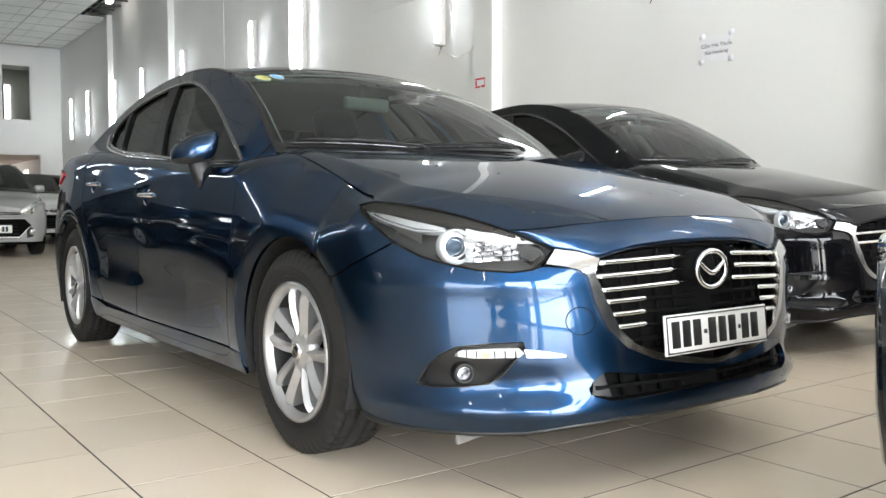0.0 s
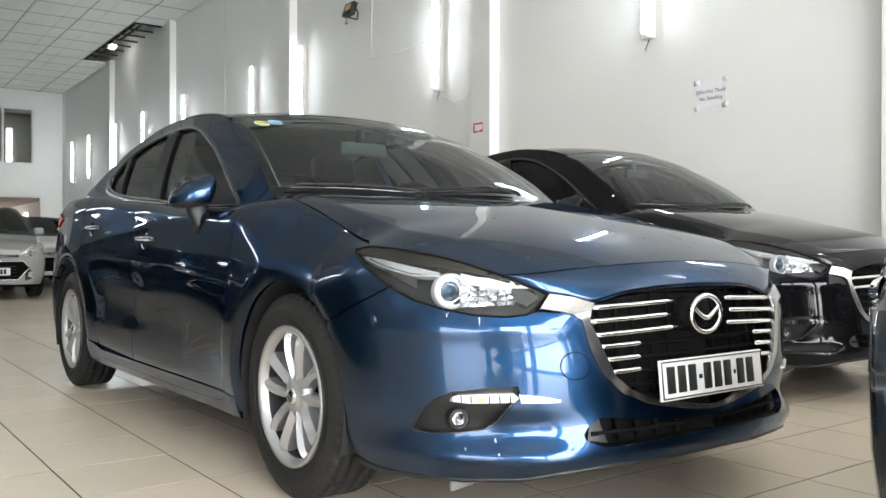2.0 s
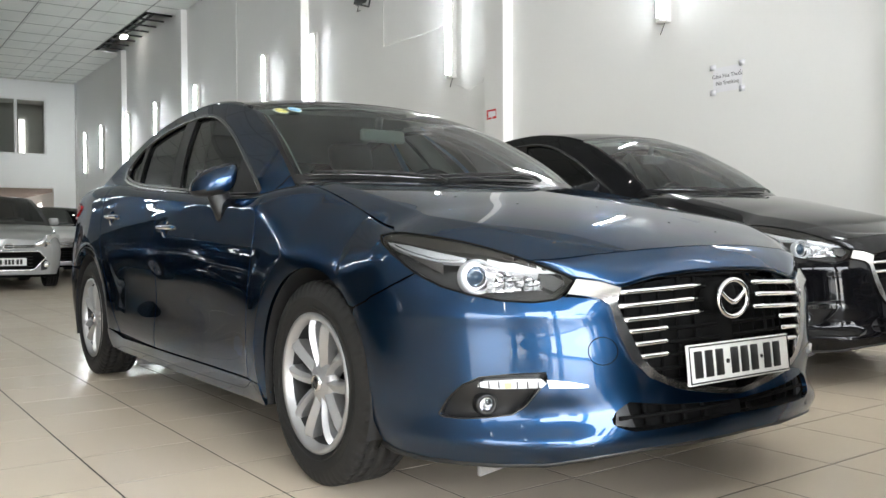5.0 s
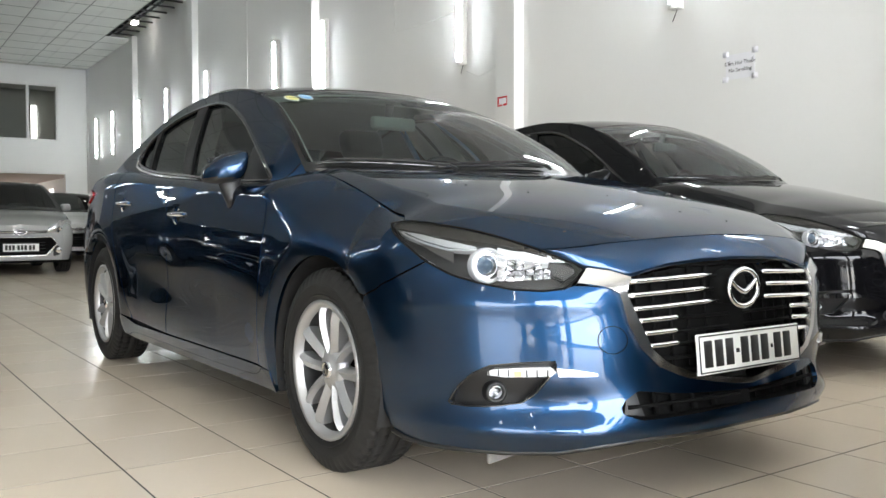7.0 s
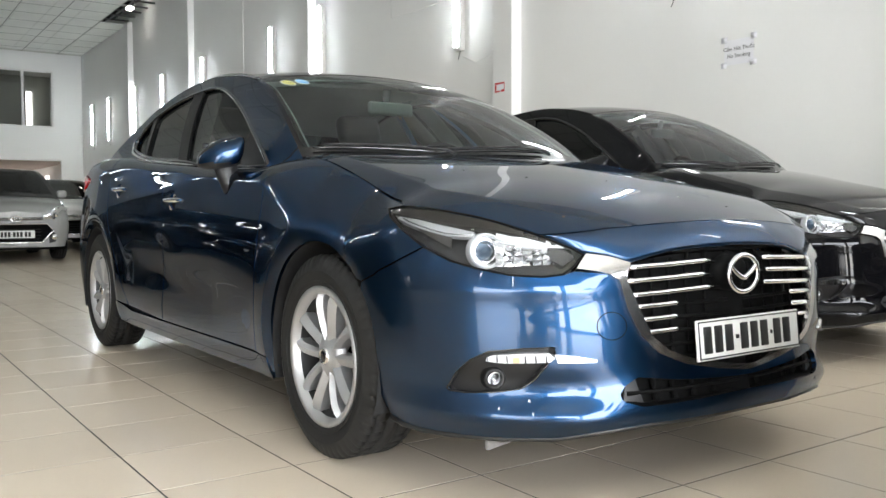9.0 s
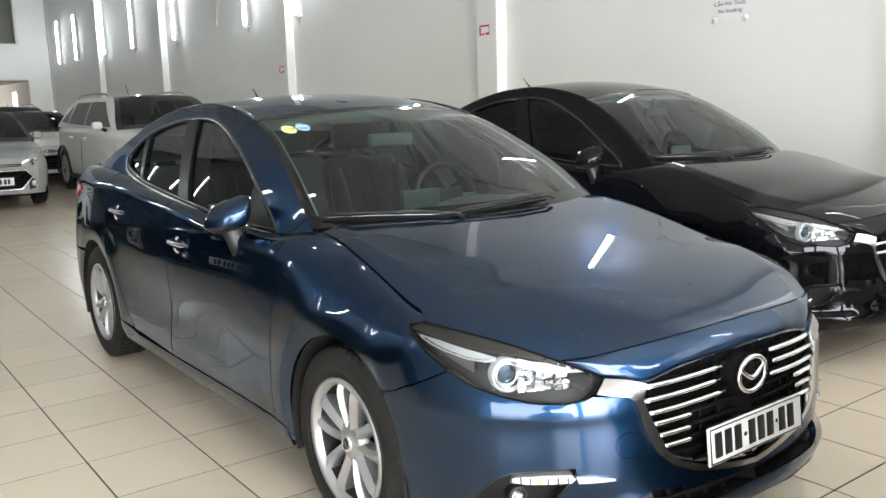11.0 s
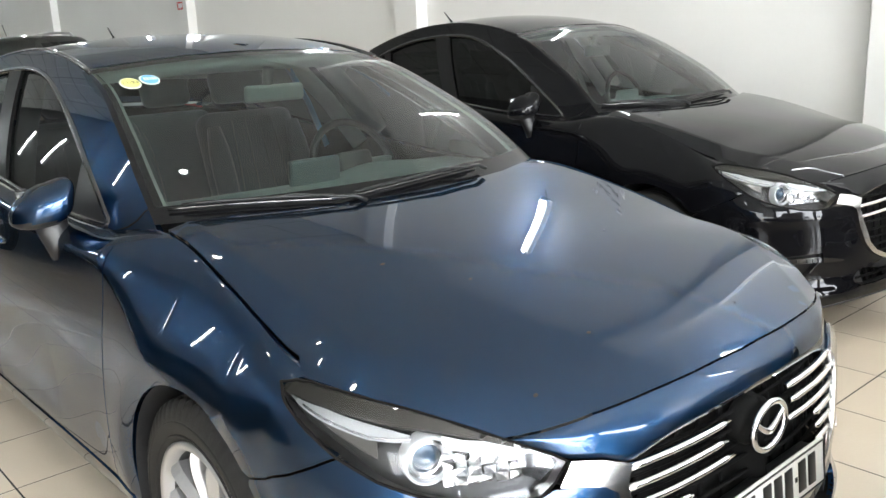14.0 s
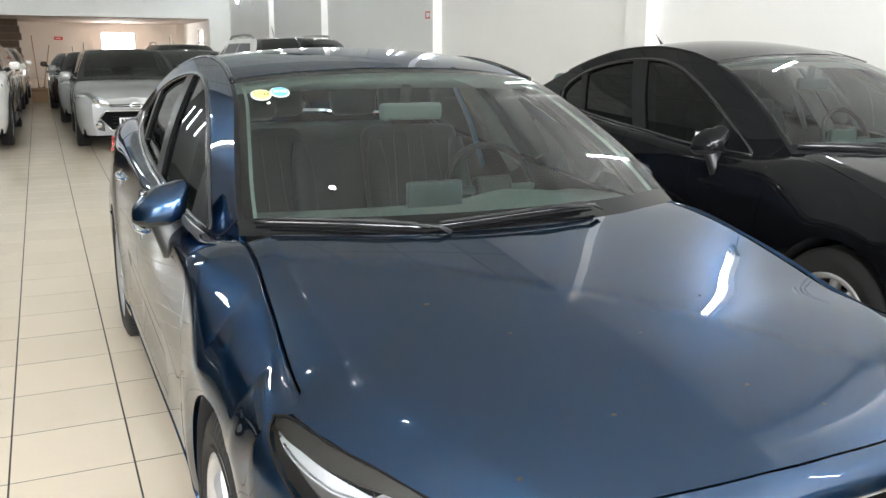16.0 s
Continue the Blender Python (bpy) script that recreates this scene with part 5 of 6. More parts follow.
        lower = [f for f in shell[1] if sum(shell[0][i][2] for i in f) / len(f) <= 0.958]
        part("mirror_cap", turn((shell[0], upper)), paint, mir)
        part("mirror_base", turn((shell[0], lower)), BLACK_PLASTIC, mir)
        gl = raw(box(-0.045, -0.006, -0.036, 0.045, 0.006, 0.036, 0.006), pose(-0.880, 0.862, 1.004, 0, 0, -14))
        part("mirror_glass", turn(gl), GLOSS_BLACK, mir)
        part("mirror_stalk", turn(tube([(-0.860, 0.812, 0.965), (-0.856, 0.80, 0.925), (-0.846, 0.79, 0.89), (-0.832, 0.785, 0.862)], [0.050, 0.044, 0.042, 0.048], 12, 0.7, up=(0, 1, 0))), BLACK_PLASTIC, mir)
    # --- cabin inside ---
    rows = []
    for y, z in ((0.40, 0.93), (0.55, 0.95), (0.75, 0.945), (0.90, 0.925), (0.96, 0.87), (0.96, 0.6)):
        rows.append([(x, y + 0.10 * (abs(x) / 0.7) ** 2, z + (0.03 * math.exp(-((x - 0.36) / 0.16) ** 2) if 0.5 < y < 0.95 else 0)) for x in np.linspace(-0.70, 0.70, 33)])
    part("dashboard", grid(rows), DASH, car)
    part("screen_hood", raw(box(-0.10, 0.74, 0.93, 0.10, 0.77, 1.03, 0.01)), LEATHER if detail else DASH, car)
    whl = new("steering_wheel")
    whl.parent = car
    whl.matrix_basis = pose(0.37, 1.03, 0.93, -24)
    ring_p = [(0.185 * math.cos(t), 0, 0.185 * math.sin(t)) for t in np.linspace(0, 2 * math.pi, 49)]
    part("rim", tube(ring_p, 0.015, 10, cap=False, up=(0, 1, 0)), BLACK_PLASTIC, whl)
    part("boss", raw(box(-0.08, -0.03, -0.07, 0.08, 0.03, 0.06, 0.02, 3)), BLACK_PLASTIC, whl)
    part("wheel_spoke", tube([(-0.18, 0, 0.01), (0.18, 0, 0.01)], 0.016, 8), DASH, whl)
    part("wheel_spoke", tube([(0, 0, -0.03), (0, 0, -0.18)], 0.016, 8), DASH, whl)
    seat(car, -0.37, 1.50)
    seat(car, 0.37, 1.50)
    seat(car, 0.0, 2.35, "rear_bench", 1.30, 0.56, 0.38, True)
    part("rear_view_mirror", raw(box(-0.10, 0.985, 1.212, 0.135, 1.02, 1.272, 0.014, 3)), LINING if detail else DASH, car)
    part("mirror_stem", tube([(0, 1.02, 1.26), (0, 1.00, 1.33)], 0.02, 8), DASH, car)
    lin = wind_rows(1.10, 2.5, 0.10, -0.10, 0.02, 0.02, 14, 21)
    part("headlining", grid(lin - np.array((0, 0, 0.03))), LINING, car)
    part("cabin_floor", raw(box(-0.72, 0.45, 0.25, 0.72, 3.0, 0.34)), CAVITY, car)
    part("parcel_shelf", raw(box(-0.62, 2.68, 1.0, 0.62, 3.02, 1.03, 0.01)), DASH, car)
    side_edge = [screen[k, 2] for k in range(2, 40)]
    rows = [[p + np.array((0.010, 0.012, -0.008)) for p in side_edge], [p + np.array((0.022, 0.018, -0.010)) for p in side_edge]]
    q = grid(rows)
    for h in (q, flip(q)):
        part("pillar_trim", h, LINING if detail else DASH, car, "pale edge of the inner pillar trim")
    rows = [[p + np.array((0.022, 0.019, -0.010)) for p in side_edge], [p + np.array((0.030, 0.075, -0.012)) for p in side_edge], [p + np.array((-0.005, 0.16, -0.012)) for p in side_edge]]
    q = grid(rows)
    for h in (q, flip(q)):
        part("pillar_trim", h, PILLAR_BLACK, car)
    brow = [[screen[k, c] + np.array((0, 0.01, -0.012)) for c in range(4, 87, 2)] for k in (36, 37, 38)]
    part("header_trim", grid(brow), LINING if detail else DASH, car)
    lip_p = [screen[3, c] + np.array((0, 0.012, -0.006)) for c in range(4, 87, 2)]
    part("dash_edge", grid([lip_p, [p + np.array((0, 0.018, -0.003)) for p in lip_p]]), DASH, car)
    pb = [B.cabin(y, z) + np.array((0.075, 0, 0)) for y, z in ((1.48, 0.95), (1.60, 1.15), (1.74, 1.34))]
    q = tube(pb, 0.04, 8)
    for h in (q, flip(q)):
        part("pillar_trim", h, LINING, car)
    belt_p = [B.cabin(1.74, 1.34) * np.array((-1, 1, 1)) + np.array((-0.1, 0, 0)), (0.57, 1.64, 1.15), (0.60, 1.55, 0.95)]
    part("seat_belt", tube(belt_p, 0.022, 6, 0.1, up=(1, 0, 0)), BLUE_FILM if detail else DASH, car, "blue film over the belt")
    # --- wheels ---
    for yc in (0.0, 2.70):
        wheel(car, pose(-0.775, yc, 0.322, random.uniform(0, 60)), simple=not detail)
        wheel(car, pose(0.775, yc, 0.322, 0, 0, 180), simple=True)
    if plate:
        pl = new("number_plate")
        pl.parent = car
        pl.matrix_basis = pose(0.022, -0.918, 0.424, -6, 0, 0)
        part("plate_sheet", raw(box(-0.238, -0.004, -0.056, 0.238, 0.004, 0.056, 0.003)), PLATE_WHITE, pl, "white plate")
        edge_p = [(-0.232, -0.006, -0.050), (0.232, -0.006, -0.050), (0.232, -0.006, 0.050), (-0.232, -0.006, 0.050), (-0.232, -0.006, -0.050)]
        part("plate_edge", tube(edge_p, 0.0022, 5, cap=False, up=(0, 1, 0)), PLATE_INK, pl)
        x = -0.212
        for wide in (0.043, 0.043, 0.043, 0.018, 0.043, 0.043, 0.043, 0.012, 0.043, 0.043):
            short = wide < 0.03
            part("plate_mark", raw(box(x, -0.0068, -0.006 if short else -0.037, x + wide * 0.80, -0.003, 0.006 if short else 0.037, 0.002)), PLATE_INK, pl)
            x += wide + 0.004
        part("plate_holder", raw(box(-0.20, 0.004, -0.05, 0.20, 0.035, 0.05, 0.006)), BLACK_PLASTIC, pl)
    if detail:
        for y, x, mat, r in ((0.775, -0.867, STICKER_YELLOW, 0.034), (0.785, -0.775, STICKER_BLUE, 0.032)):
            c = on_screen(y, x)
            a, b = on_screen(0.90, x), on_screen(0.65, x)
            up = Vector(a - b).normalized()
            right = Vector((1, 0, 0))
            nrm = right.cross(up)
            st = new("sticker")
            st.parent = car
            for nm, rr, mt, lift in (("sticker_rim", r, STICKER_PALE, 0.009), ("sticker_face", r * 0.84, mat, 0.011)):
                vs = [tuple(Vector(c) + nrm * lift + right * rr * math.cos(t) + up * rr * 1.2 * math.sin(t)) for t in np.linspace(0, 2 * math.pi, 28, endpoint=False)]
                vs += [tuple(Vector(v) - nrm * 0.0015) for v in vs]
                part(nm, (vs, [tuple(range(28)), tuple(range(55, 27, -1))]), mt, st)
            if mat is STICKER_YELLOW:
                m = Matrix((right, up, nrm)).transposed().to_4x4()
                m.translation = Vector(c) + nrm * 0.0118
                lettering("11/21", 0.024, m, PLATE_INK, st)
                continue
            for dx, w in ((-0.017, 0.006), (-0.008, 0.006), (0.002, 0.004), (0.010, 0.006), (0.018, 0.006)):
                q = [tuple(Vector(c) + nrm * 0.0125 + right * (dx + sx * w / 2) + up * sy * 0.010) for sx, sy in ((-1, -1), (1, -1), (1, 1), (-1, 1))]
                part("sticker_mark", (q, [(0, 1, 2, 3)]), STICKER_PALE, st)
    if detail:
        spots = []
        for x, y, r in ((-0.435, -0.165, 0.007), (-0.323, -0.344, 0.005), (-0.271, -0.642, 0.006), (0.046, -0.643, 0.006), (-0.501, -0.70, 0.006), (0.169, -0.725, 0.005), (-0.054, -0.429, 0.004), (0.21, -0.31, 0.005)):
            rim_p = [fn(np.array(x + r * math.cos(t)), np.array(y + 0.6 * r * math.sin(t))) + np.array((0, 0, 0.0006)) for t in np.linspace(0, 2 * math.pi, 12, endpoint=False)]
            top_p = fn(np.array(x), np.array(y)) + np.array((0, 0, 0.0022))
            spots.append(([tuple(p) for p in rim_p] + [tuple(top_p)], [(i, (i + 1) % 12, 12) for i in range(12)]))
        tagged(part("dirt_specks", join(*spots), LINER, car, "small dark dirt marks on the hood"), kind="stuff")
    part("antenna", tube([(0.0, 2.30, 1.42), (0.0, 2.36, 1.47), (0.0, 2.40, 1.505)], [0.012, 0.004, 0.003], 8), BLACK_PLASTIC, car)
    return car


CAR_TURN = 1.17
blue_car = saloon("car", pose(2.02, 2.361, 0, 0, 0, CAR_TURN), BLUE, "metallic blue four-door saloon with chrome grille parked on tiles", "parked cars", SIDE_GLASS,
                  ((0.640, 0.055), (0.604, 0.056), (0.568, 0.046), (0.531, 0.13), (0.496, 0.135), (0.462, 0.135)), True)
black_car = saloon("car", pose(4.57, 3.03, 0, 0, 0, CAR_TURN) @ Matrix.Diagonal((0.945, 0.945, 1.04, 1)), BLACK_PAINT,
                   "glossy black saloon with dark windows parked beside the wall", "parked cars", DARK_GLASS, ((0.62, 0.02), (0.575, 0.02)), False, False)


# ---------- simpler cars, farther off ----------
def far_car(name, at, paint, label, L, W, H, belt, hood_z, base_y, top_y, back_y, tail_top, plate=False, lamp_h=0.60, grille=True, rails=False, wheel_r=0.30, group="parked cars"):
    """A car with its front at y = 0: lofted body, cabin, glass, lamps, wheels."""
    car = thing(name, at, label, "car", group)
    w = curve((0.0, W * 0.36), (0.04, W * 0.41), (0.15, W * 0.455), (0.45, W * 0.49), (1.0, W * 0.5), (L - 0.7, W * 0.5), (L - 0.15, W * 0.46), (L, W * 0.40))
    top = curve((0.0, hood_z - 0.06), (0.10, hood_z), (0.5, hood_z + 0.09), (base_y, belt + 0.03), (back_y, belt + 0.06), (L - 0.1, belt + 0.06), (L, belt - 0.05))
    ys = np.r_[0.0, 0.02, 0.06, 0.12, 0.2, np.linspace(0.3, L - 0.3, 40), L - 0.15, L - 0.05, L]
    fa, ra, r0 = 0.80, L - 0.72, wheel_r + 0.045

    def section(y):
        h, t = float(w(y)), float(top(y))
        sh = t - 0.07
        low = 0.22
        for yc in (fa, ra):
            if abs(y - yc) < r0:
                low = max(low, wheel_r + math.sqrt(r0 * r0 - (y - yc) ** 2) * 0.97)
        pts = [(0.93 * h, low), (0.985 * h, max(low + 0.01, 0.36)), (h, max(low + 0.02, 0.52)), (0.995 * h, max(low + 0.03, 0.66)), (0.975 * h, sh - 0.06), (0.955 * h, sh), (0.90 * h, t - 0.02), (0.70 * h, t), (0.35 * h, t + 0.02), (0, t + 0.028)]
        zs = [p[1] for p in pts]
        for k in range(1, len(pts)):
            zs[k] = max(zs[k], zs[k - 1] + 0.002)
        return [(-p[0], y, z) for p, z in zip(pts, zs)]
    fine = sorted(set(np.round(np.r_[ys, fa + r0 * np.cos(np.linspace(0, math.pi, 15)), ra + r0 * np.cos(np.linspace(0, math.pi, 15))], 4)))
    g = grid([section(y) for y in fine])
    front_face = grid([[(-p[0] * s, p[1] - 0.012 * (1 - s * s), p[2]) for p in section(0.0)] for s in np.linspace(-1, 1, 13)])
    part("body", join(g, flip(g), front_face), paint, car)
    part("underbody", raw(box(-W * 0.44, 0.12, 0.18, W * 0.44, L - 0.1, 0.30)), CAVITY, car)
    for yc in (fa, ra):
        for s in (-1, 1):
            part("wheel_arch_liner", raw(box(min(s * W * 0.30, s * W * 0.47), yc - r0, 0.24, max(s * W * 0.30, s * W * 0.47), yc + r0, wheel_r + r0 * 0.9)), LINER, car)
    # cabin
    bw, rw = W * 0.455, W * 0.345
    cab = curve((base_y - 0.02, 0.0), (top_y, 1.0), (0.5 * (top_y + back_y), 1.03), (back_y, 0.97), (tail_top, 0.0))

    def cabin(y, f):
        y, f = np.asarray(y, float), np.asarray(f, float)
        zb = top(y) - 0.015
        return np.stack([-(bw - (bw - rw) * np.maximum(f, 0) ** 1.25), y, zb + (H - 0.03 - zb) * f], -1)
    ring = [(y, float(np.clip(cab(y), 0, 1))) for y in np.linspace(base_y, tail_top, 40)]
    s = sheet(cabin, ring + [(tail_top, -0.04), (base_y, -0.04)], 0.035, (), 0.0, turned=True)
    for q in (s, flip(s)):
        part("cabin_side", q, paint, car)
    mid = 0.5 * (top_y + back_y)
    panes = ([(base_y + 0.28, 0.06), (mid - 0.03, 0.06), (mid - 0.03, 0.86), (top_y + 0.20, 0.86)], [(mid + 0.03, 0.06), (back_y + 0.02, 0.10), (back_y - 0.10, 0.84), (mid + 0.03, 0.86)], [(back_y + 0.07, 0.12), (tail_top - 0.20, 0.16), (back_y + 0.02, 0.78)])
    for poly in panes:
        s = sheet(cabin, poly, 0.04, (), 0.0, lift=0.006, turned=True)
        for q in (s, flip(s)):
            part("side_window", q, DARK_GLASS, car)
            # added black sheet behind the pane, in place of the cabin's shade
            part("window_backing", (q[0], q[1]), PILLAR_BLACK, car).matrix_basis = pose(0.012 if q is s else -0.012, 0, 0)
    u = np.linspace(-1, 1, 21)
    rows = []
    for f in np.linspace(0, 1, 12):
        y = base_y - 0.02 + (top_y - base_y + 0.02) * f
        p = cabin(y, min(float(cab(y)), 1.0))
        rows.append(np.stack([u * -p[0] * 1.0, y - (0.16 - 0.06 * f) * (1 - u * u), p[2] + 0.03 * (1 - u * u)], -1))
    glass, frit = framed(np.array(rows), (1, 1, 1))
    part("windscreen", glass, SIDE_GLASS, car)
    part("windscreen_border", frit, GLOSS_BLACK, car)
    rows = []
    for y in np.linspace(top_y, tail_top, 24):
        p = cabin(y, min(float(np.clip(cab(y), 0, 1)), 1.0))
        rows.append(np.stack([u * -p[0], y - (0.10 if y < back_y else -0.05) * (1 - u * u) * (1 - (y - top_y) / (tail_top - top_y)), p[2] + 0.03 * (1 - u * u)], -1))
    part("roof", grid(rows), paint, car)
    part("dashboard", raw(box(-bw + 0.08, base_y + 0.15, belt - 0.15, bw - 0.08, base_y + 0.6, belt + 0.02, 0.04)), DASH, car)
    for s in (-0.36, 0.36):
        part("seat", raw(box(s - 0.22, base_y + 1.25, 0.45, s + 0.22, base_y + 1.42, H - 0.32, 0.05)), LEATHER, car)
    # front
    for sgn in (1, -1):
        turn = (lambda q: q) if sgn > 0 else flip
        lamp = new("headlight")
        lamp.parent = car
        for nm, k, mat, d in (("lens", 1.0, LENS, 0.0), ("reflector", 0.82, REFLECTOR, 0.02)):
            rows = []
            for a in np.linspace(-1, 1, 9):
                row = []
                for t in np.linspace(0, 1, 15):
                    x = W * (0.225 + 0.24 * t)
                    y = -0.02 + 0.42 * max(t - 0.25, 0) ** 1.6 * 1.2
                    hgt = k * 0.092 * math.sin(math.pi * (0.10 + 0.82 * t)) ** 0.7
                    row.append((-x, y + d - 0.02 * (1 - a * a), lamp_h + 0.06 + 0.10 * t + a * hgt))
                rows.append(row)
            part(nm, turn(grid(rows)), mat, lamp)
        v, f = lathe([(0.0, -0.03), (0.03, -0.025), (0.042, 0.0)], 20)
        m = pose(-W * 0.33, 0.01, lamp_h + 0.09, 0, 0, 90)
        part("bulb_ring", turn(([tuple(m @ Vector(p)) for p in v], f)), CHROME, lamp)
        fog = new("fog_lamp")
        fog.parent = car
        rows = [[(-W * (0.27 + 0.11 * t), -0.014 + 0.05 * t * t, 0.36 + 0.085 * a * (1 - 0.5 * t)) for t in np.linspace(0, 1, 7)] for a in (-1, -0.5, 0, 0.5, 1)]
        part("bezel", turn(grid(rows)), BLACK_PLASTIC, fog)
        v, f = lathe([(0.0, -0.02), (0.035, -0.015), (0.045, -0.004), (0.05, 0.01)], 20)
        m = pose(-W * 0.315, 0.0, 0.365, 0, 0, 90)
        part("lamp", turn(([tuple(m @ Vector(p)) for p in v], f)), CHROME, fog)
        mir = new("door_mirror")
        mir.parent = car
        part("mirror_cap", turn(raw(box(-W * 0.5 - 0.14, base_y + 0.40, belt + 0.02, -W * 0.5 + 0.01, base_y + 0.52, belt + 0.14, 0.04, 3))), paint, mir)
        part("mirror_arm", turn(tube([(-W * 0.5 - 0.02, base_y + 0.46, belt + 0.05), (-W * 0.45, base_y + 0.48, belt - 0.01)], 0.03, 8)), BLACK_PLASTIC, mir)
        part("door_line", turn(tube([(-W * 0.5 - 0.001, base_y + 0.42, 0.30), (-W * 0.502, base_y + 0.36, 0.6), (-W * 0.486, base_y + 0.40, belt - 0.10)], 0.004, 4)), CAVITY, car)
        part("door_line", turn(tube([(-W * 0.5 - 0.001, mid, 0.30), (-W * 0.502, mid, 0.6), (-W * 0.486, mid, belt - 0.08)], 0.004, 4)), CAVITY, car)
        for yy in (mid - 0.18, mid + 0.62):
            part("door_handle", turn(tube([(-W * 0.49, yy - 0.09, belt - 0.13), (-W * 0.515, yy, belt - 0.13), (-W * 0.49, yy + 0.09, belt - 0.13)], 0.014, 8)), paint, car)
        if rails:
            pts = [(-rw * 0.97, y, H - 0.03 + z) for y, z in ((top_y + 0.15, 0.0), (top_y + 0.30, 0.055), (mid, 0.075), (back_y - 0.1, 0.055), (back_y + 0.05, 0.0))]
            part("roof_rail", turn(tube(pts, 0.02, 8)), ALLOY, car)
            for yc in (fa, ra):
                bow = [(-float(w(yc)) * 0.995 - 0.002, yc - (r0 + 0.012) * math.cos(t), wheel_r + (r0 + 0.005) * math.sin(t)) for t in np.linspace(-0.2, math.pi + 0.2, 22)]
                part("arch_trim", turn(tube(bow, 0.022, 6, up=(1, 0, 0))), BLACK_PLASTIC, car)
            part("sill_cladding", turn(tube([(-W * 0.478, y, 0.27) for y in np.linspace(fa + r0, ra - r0, 5)], 0.05, 8, up=(1, 0, 0))), BLACK_PLASTIC, car)
    if grille:
        hexa = [(-0.53, 0.46), (-0.44, 0.56), (0.44, 0.56), (0.53, 0.46), (0.36, 0.29), (-0.36, 0.29)]
        part("grille", ([(x * W * 0.57, y, z) for y in (-0.022, 0.03) for x, z in hexa], [(0, 1, 2, 3, 4, 5), (11, 10, 9, 8, 7, 6)] + [(k, (k + 1) % 6, 6 + (k + 1) % 6, 6 + k) for k in range(6)]), CAVITY, car)
        ring_p = [(x * W * 0.58, -0.02, z) for x, z in hexa + hexa[:1]]
        part("grille_surround", tube(ring_p, 0.012, 6, up=(0, 1, 0)), CHROME, car)
        for z in (0.34, 0.39, 0.44, 0.48):
            part("grille_bar", tube([(-W * 0.2, -0.024, z), (W * 0.2, -0.024, z)], 0.005, 5), BLACK_PLASTIC, car)
        part("upper_grille", raw(box(-W * 0.22, -0.03, lamp_h + 0.015, W * 0.22, 0.0, lamp_h + 0.05, 0.012)), CAVITY, car)
        part("chrome_bar", tube([(-W * 0.22, -0.03, lamp_h + 0.032), (W * 0.22, -0.03, lamp_h + 0.032)], 0.008, 8), CHROME, car)
        oval = [(0.075 * math.cos(t), -0.045, lamp_h + 0.032 + 0.038 * math.sin(t)) for t in np.linspace(0, 2 * math.pi, 29)]
        part("badge", tube(oval, 0.009, 6, cap=False, up=(0, 1, 0)), CHROME, car)
    part("lower_lip", tube([(x, -0.005 + 0.10 * (abs(x) / (W * 0.4)) ** 3, 0.24) for x in np.linspace(-W * 0.4, W * 0.4, 13)], 0.022, 8), paint, car)
    if plate:
        pl = new("number_plate")
        pl.parent = car
        pl.matrix_basis = pose(0, -0.04, 0.41)
        part("plate_sheet", raw(box(-0.235, -0.004, -0.055, 0.235, 0.004, 0.055, 0.003)), PLATE_WHITE, pl)
        x = -0.21
        for wide in (0.042, 0.042, 0.042, 0.016, 0.042, 0.042, 0.042, 0.012, 0.042, 0.042):
            short = wide < 0.03
            part("plate_mark", raw(box(x, -0.0068, -0.006 if short else -0.036, x + wide * 0.8, -0.003, 0.006 if short else 0.036, 0.002)), PLATE_INK, pl)
            x += wide + 0.004
    part("aerial", tube([(-0.25, top_y + 0.4, H + 0.01), (-0.25, top_y + 0.52, H + 0.17)], 0.006, 6), BLACK_PLASTIC, car)
    for yc in (fa, ra):
        wheel(car, pose(-W * 0.5 + 0.10, yc, wheel_r), wheel_r, wheel_r * 0.66, 0.19, simple=True)
        wheel(car, pose(W * 0.5 - 0.10, yc, wheel_r, 0, 0, 180), wheel_r, wheel_r * 0.66, 0.19, simple=True)
    return car


hatch = dict(L=3.75, W=1.60, H=1.41, belt=0.93, hood_z=0.78, base_y=0.85, top_y=1.55, back_y=2.95, tail_top=3.55)
sedan = dict(L=4.40, W=1.72, H=1.38, belt=0.93, hood_z=0.78, base_y=1.02, top_y=1.85, back_y=3.00, tail_top=3.75)
suv = dict(L=4.70, W=1.86, H=1.60, belt=1.06, hood_z=0.95, base_y=1.08, top_y=1.85, back_y=3.75, tail_top=4.50, lamp_h=0.72, rails=True, wheel_r=0.36)
far_car("car", pose(1.86, 13.55, 0, 0, 0, 0.5), SILVER, "silver hatchback with number plate facing down the hall", plate=True, **hatch)
far_car("car", pose(3.40, 17.4, 0, 0, 0, 0.0), WHITE_PAINT, "white saloon parked beside the silver hatchback", **sedan)
far_car("car", pose(4.42, 12.35, 0, 0, 0, 1.5), BEIGE_PAINT, "pearl white sport utility car with roof rails", **suv)
far_car("car", pose(1.66, 17.9, 0, 0, 0, 0.0), SILVER, "silver grey car in the row behind the hatchback", **dict(hatch, H=1.34))
far_car("car", pose(1.52, 22.0, 0, 0, 0, 0.0), BROWN_PAINT, "dark brown car near the rear opening", **dict(sedan, H=1.28))
far_car("car", pose(3.9, 22.3, 0, 0, 0, 0.0), DARK_PAINT, "dark sport utility car near the end wall", **dict(suv, H=1.50))
far_car("car", pose(-0.71, 14.0, 0, 0, 0, 0.0), WHITE_PAINT, "white sport utility car along the aisle", **suv)
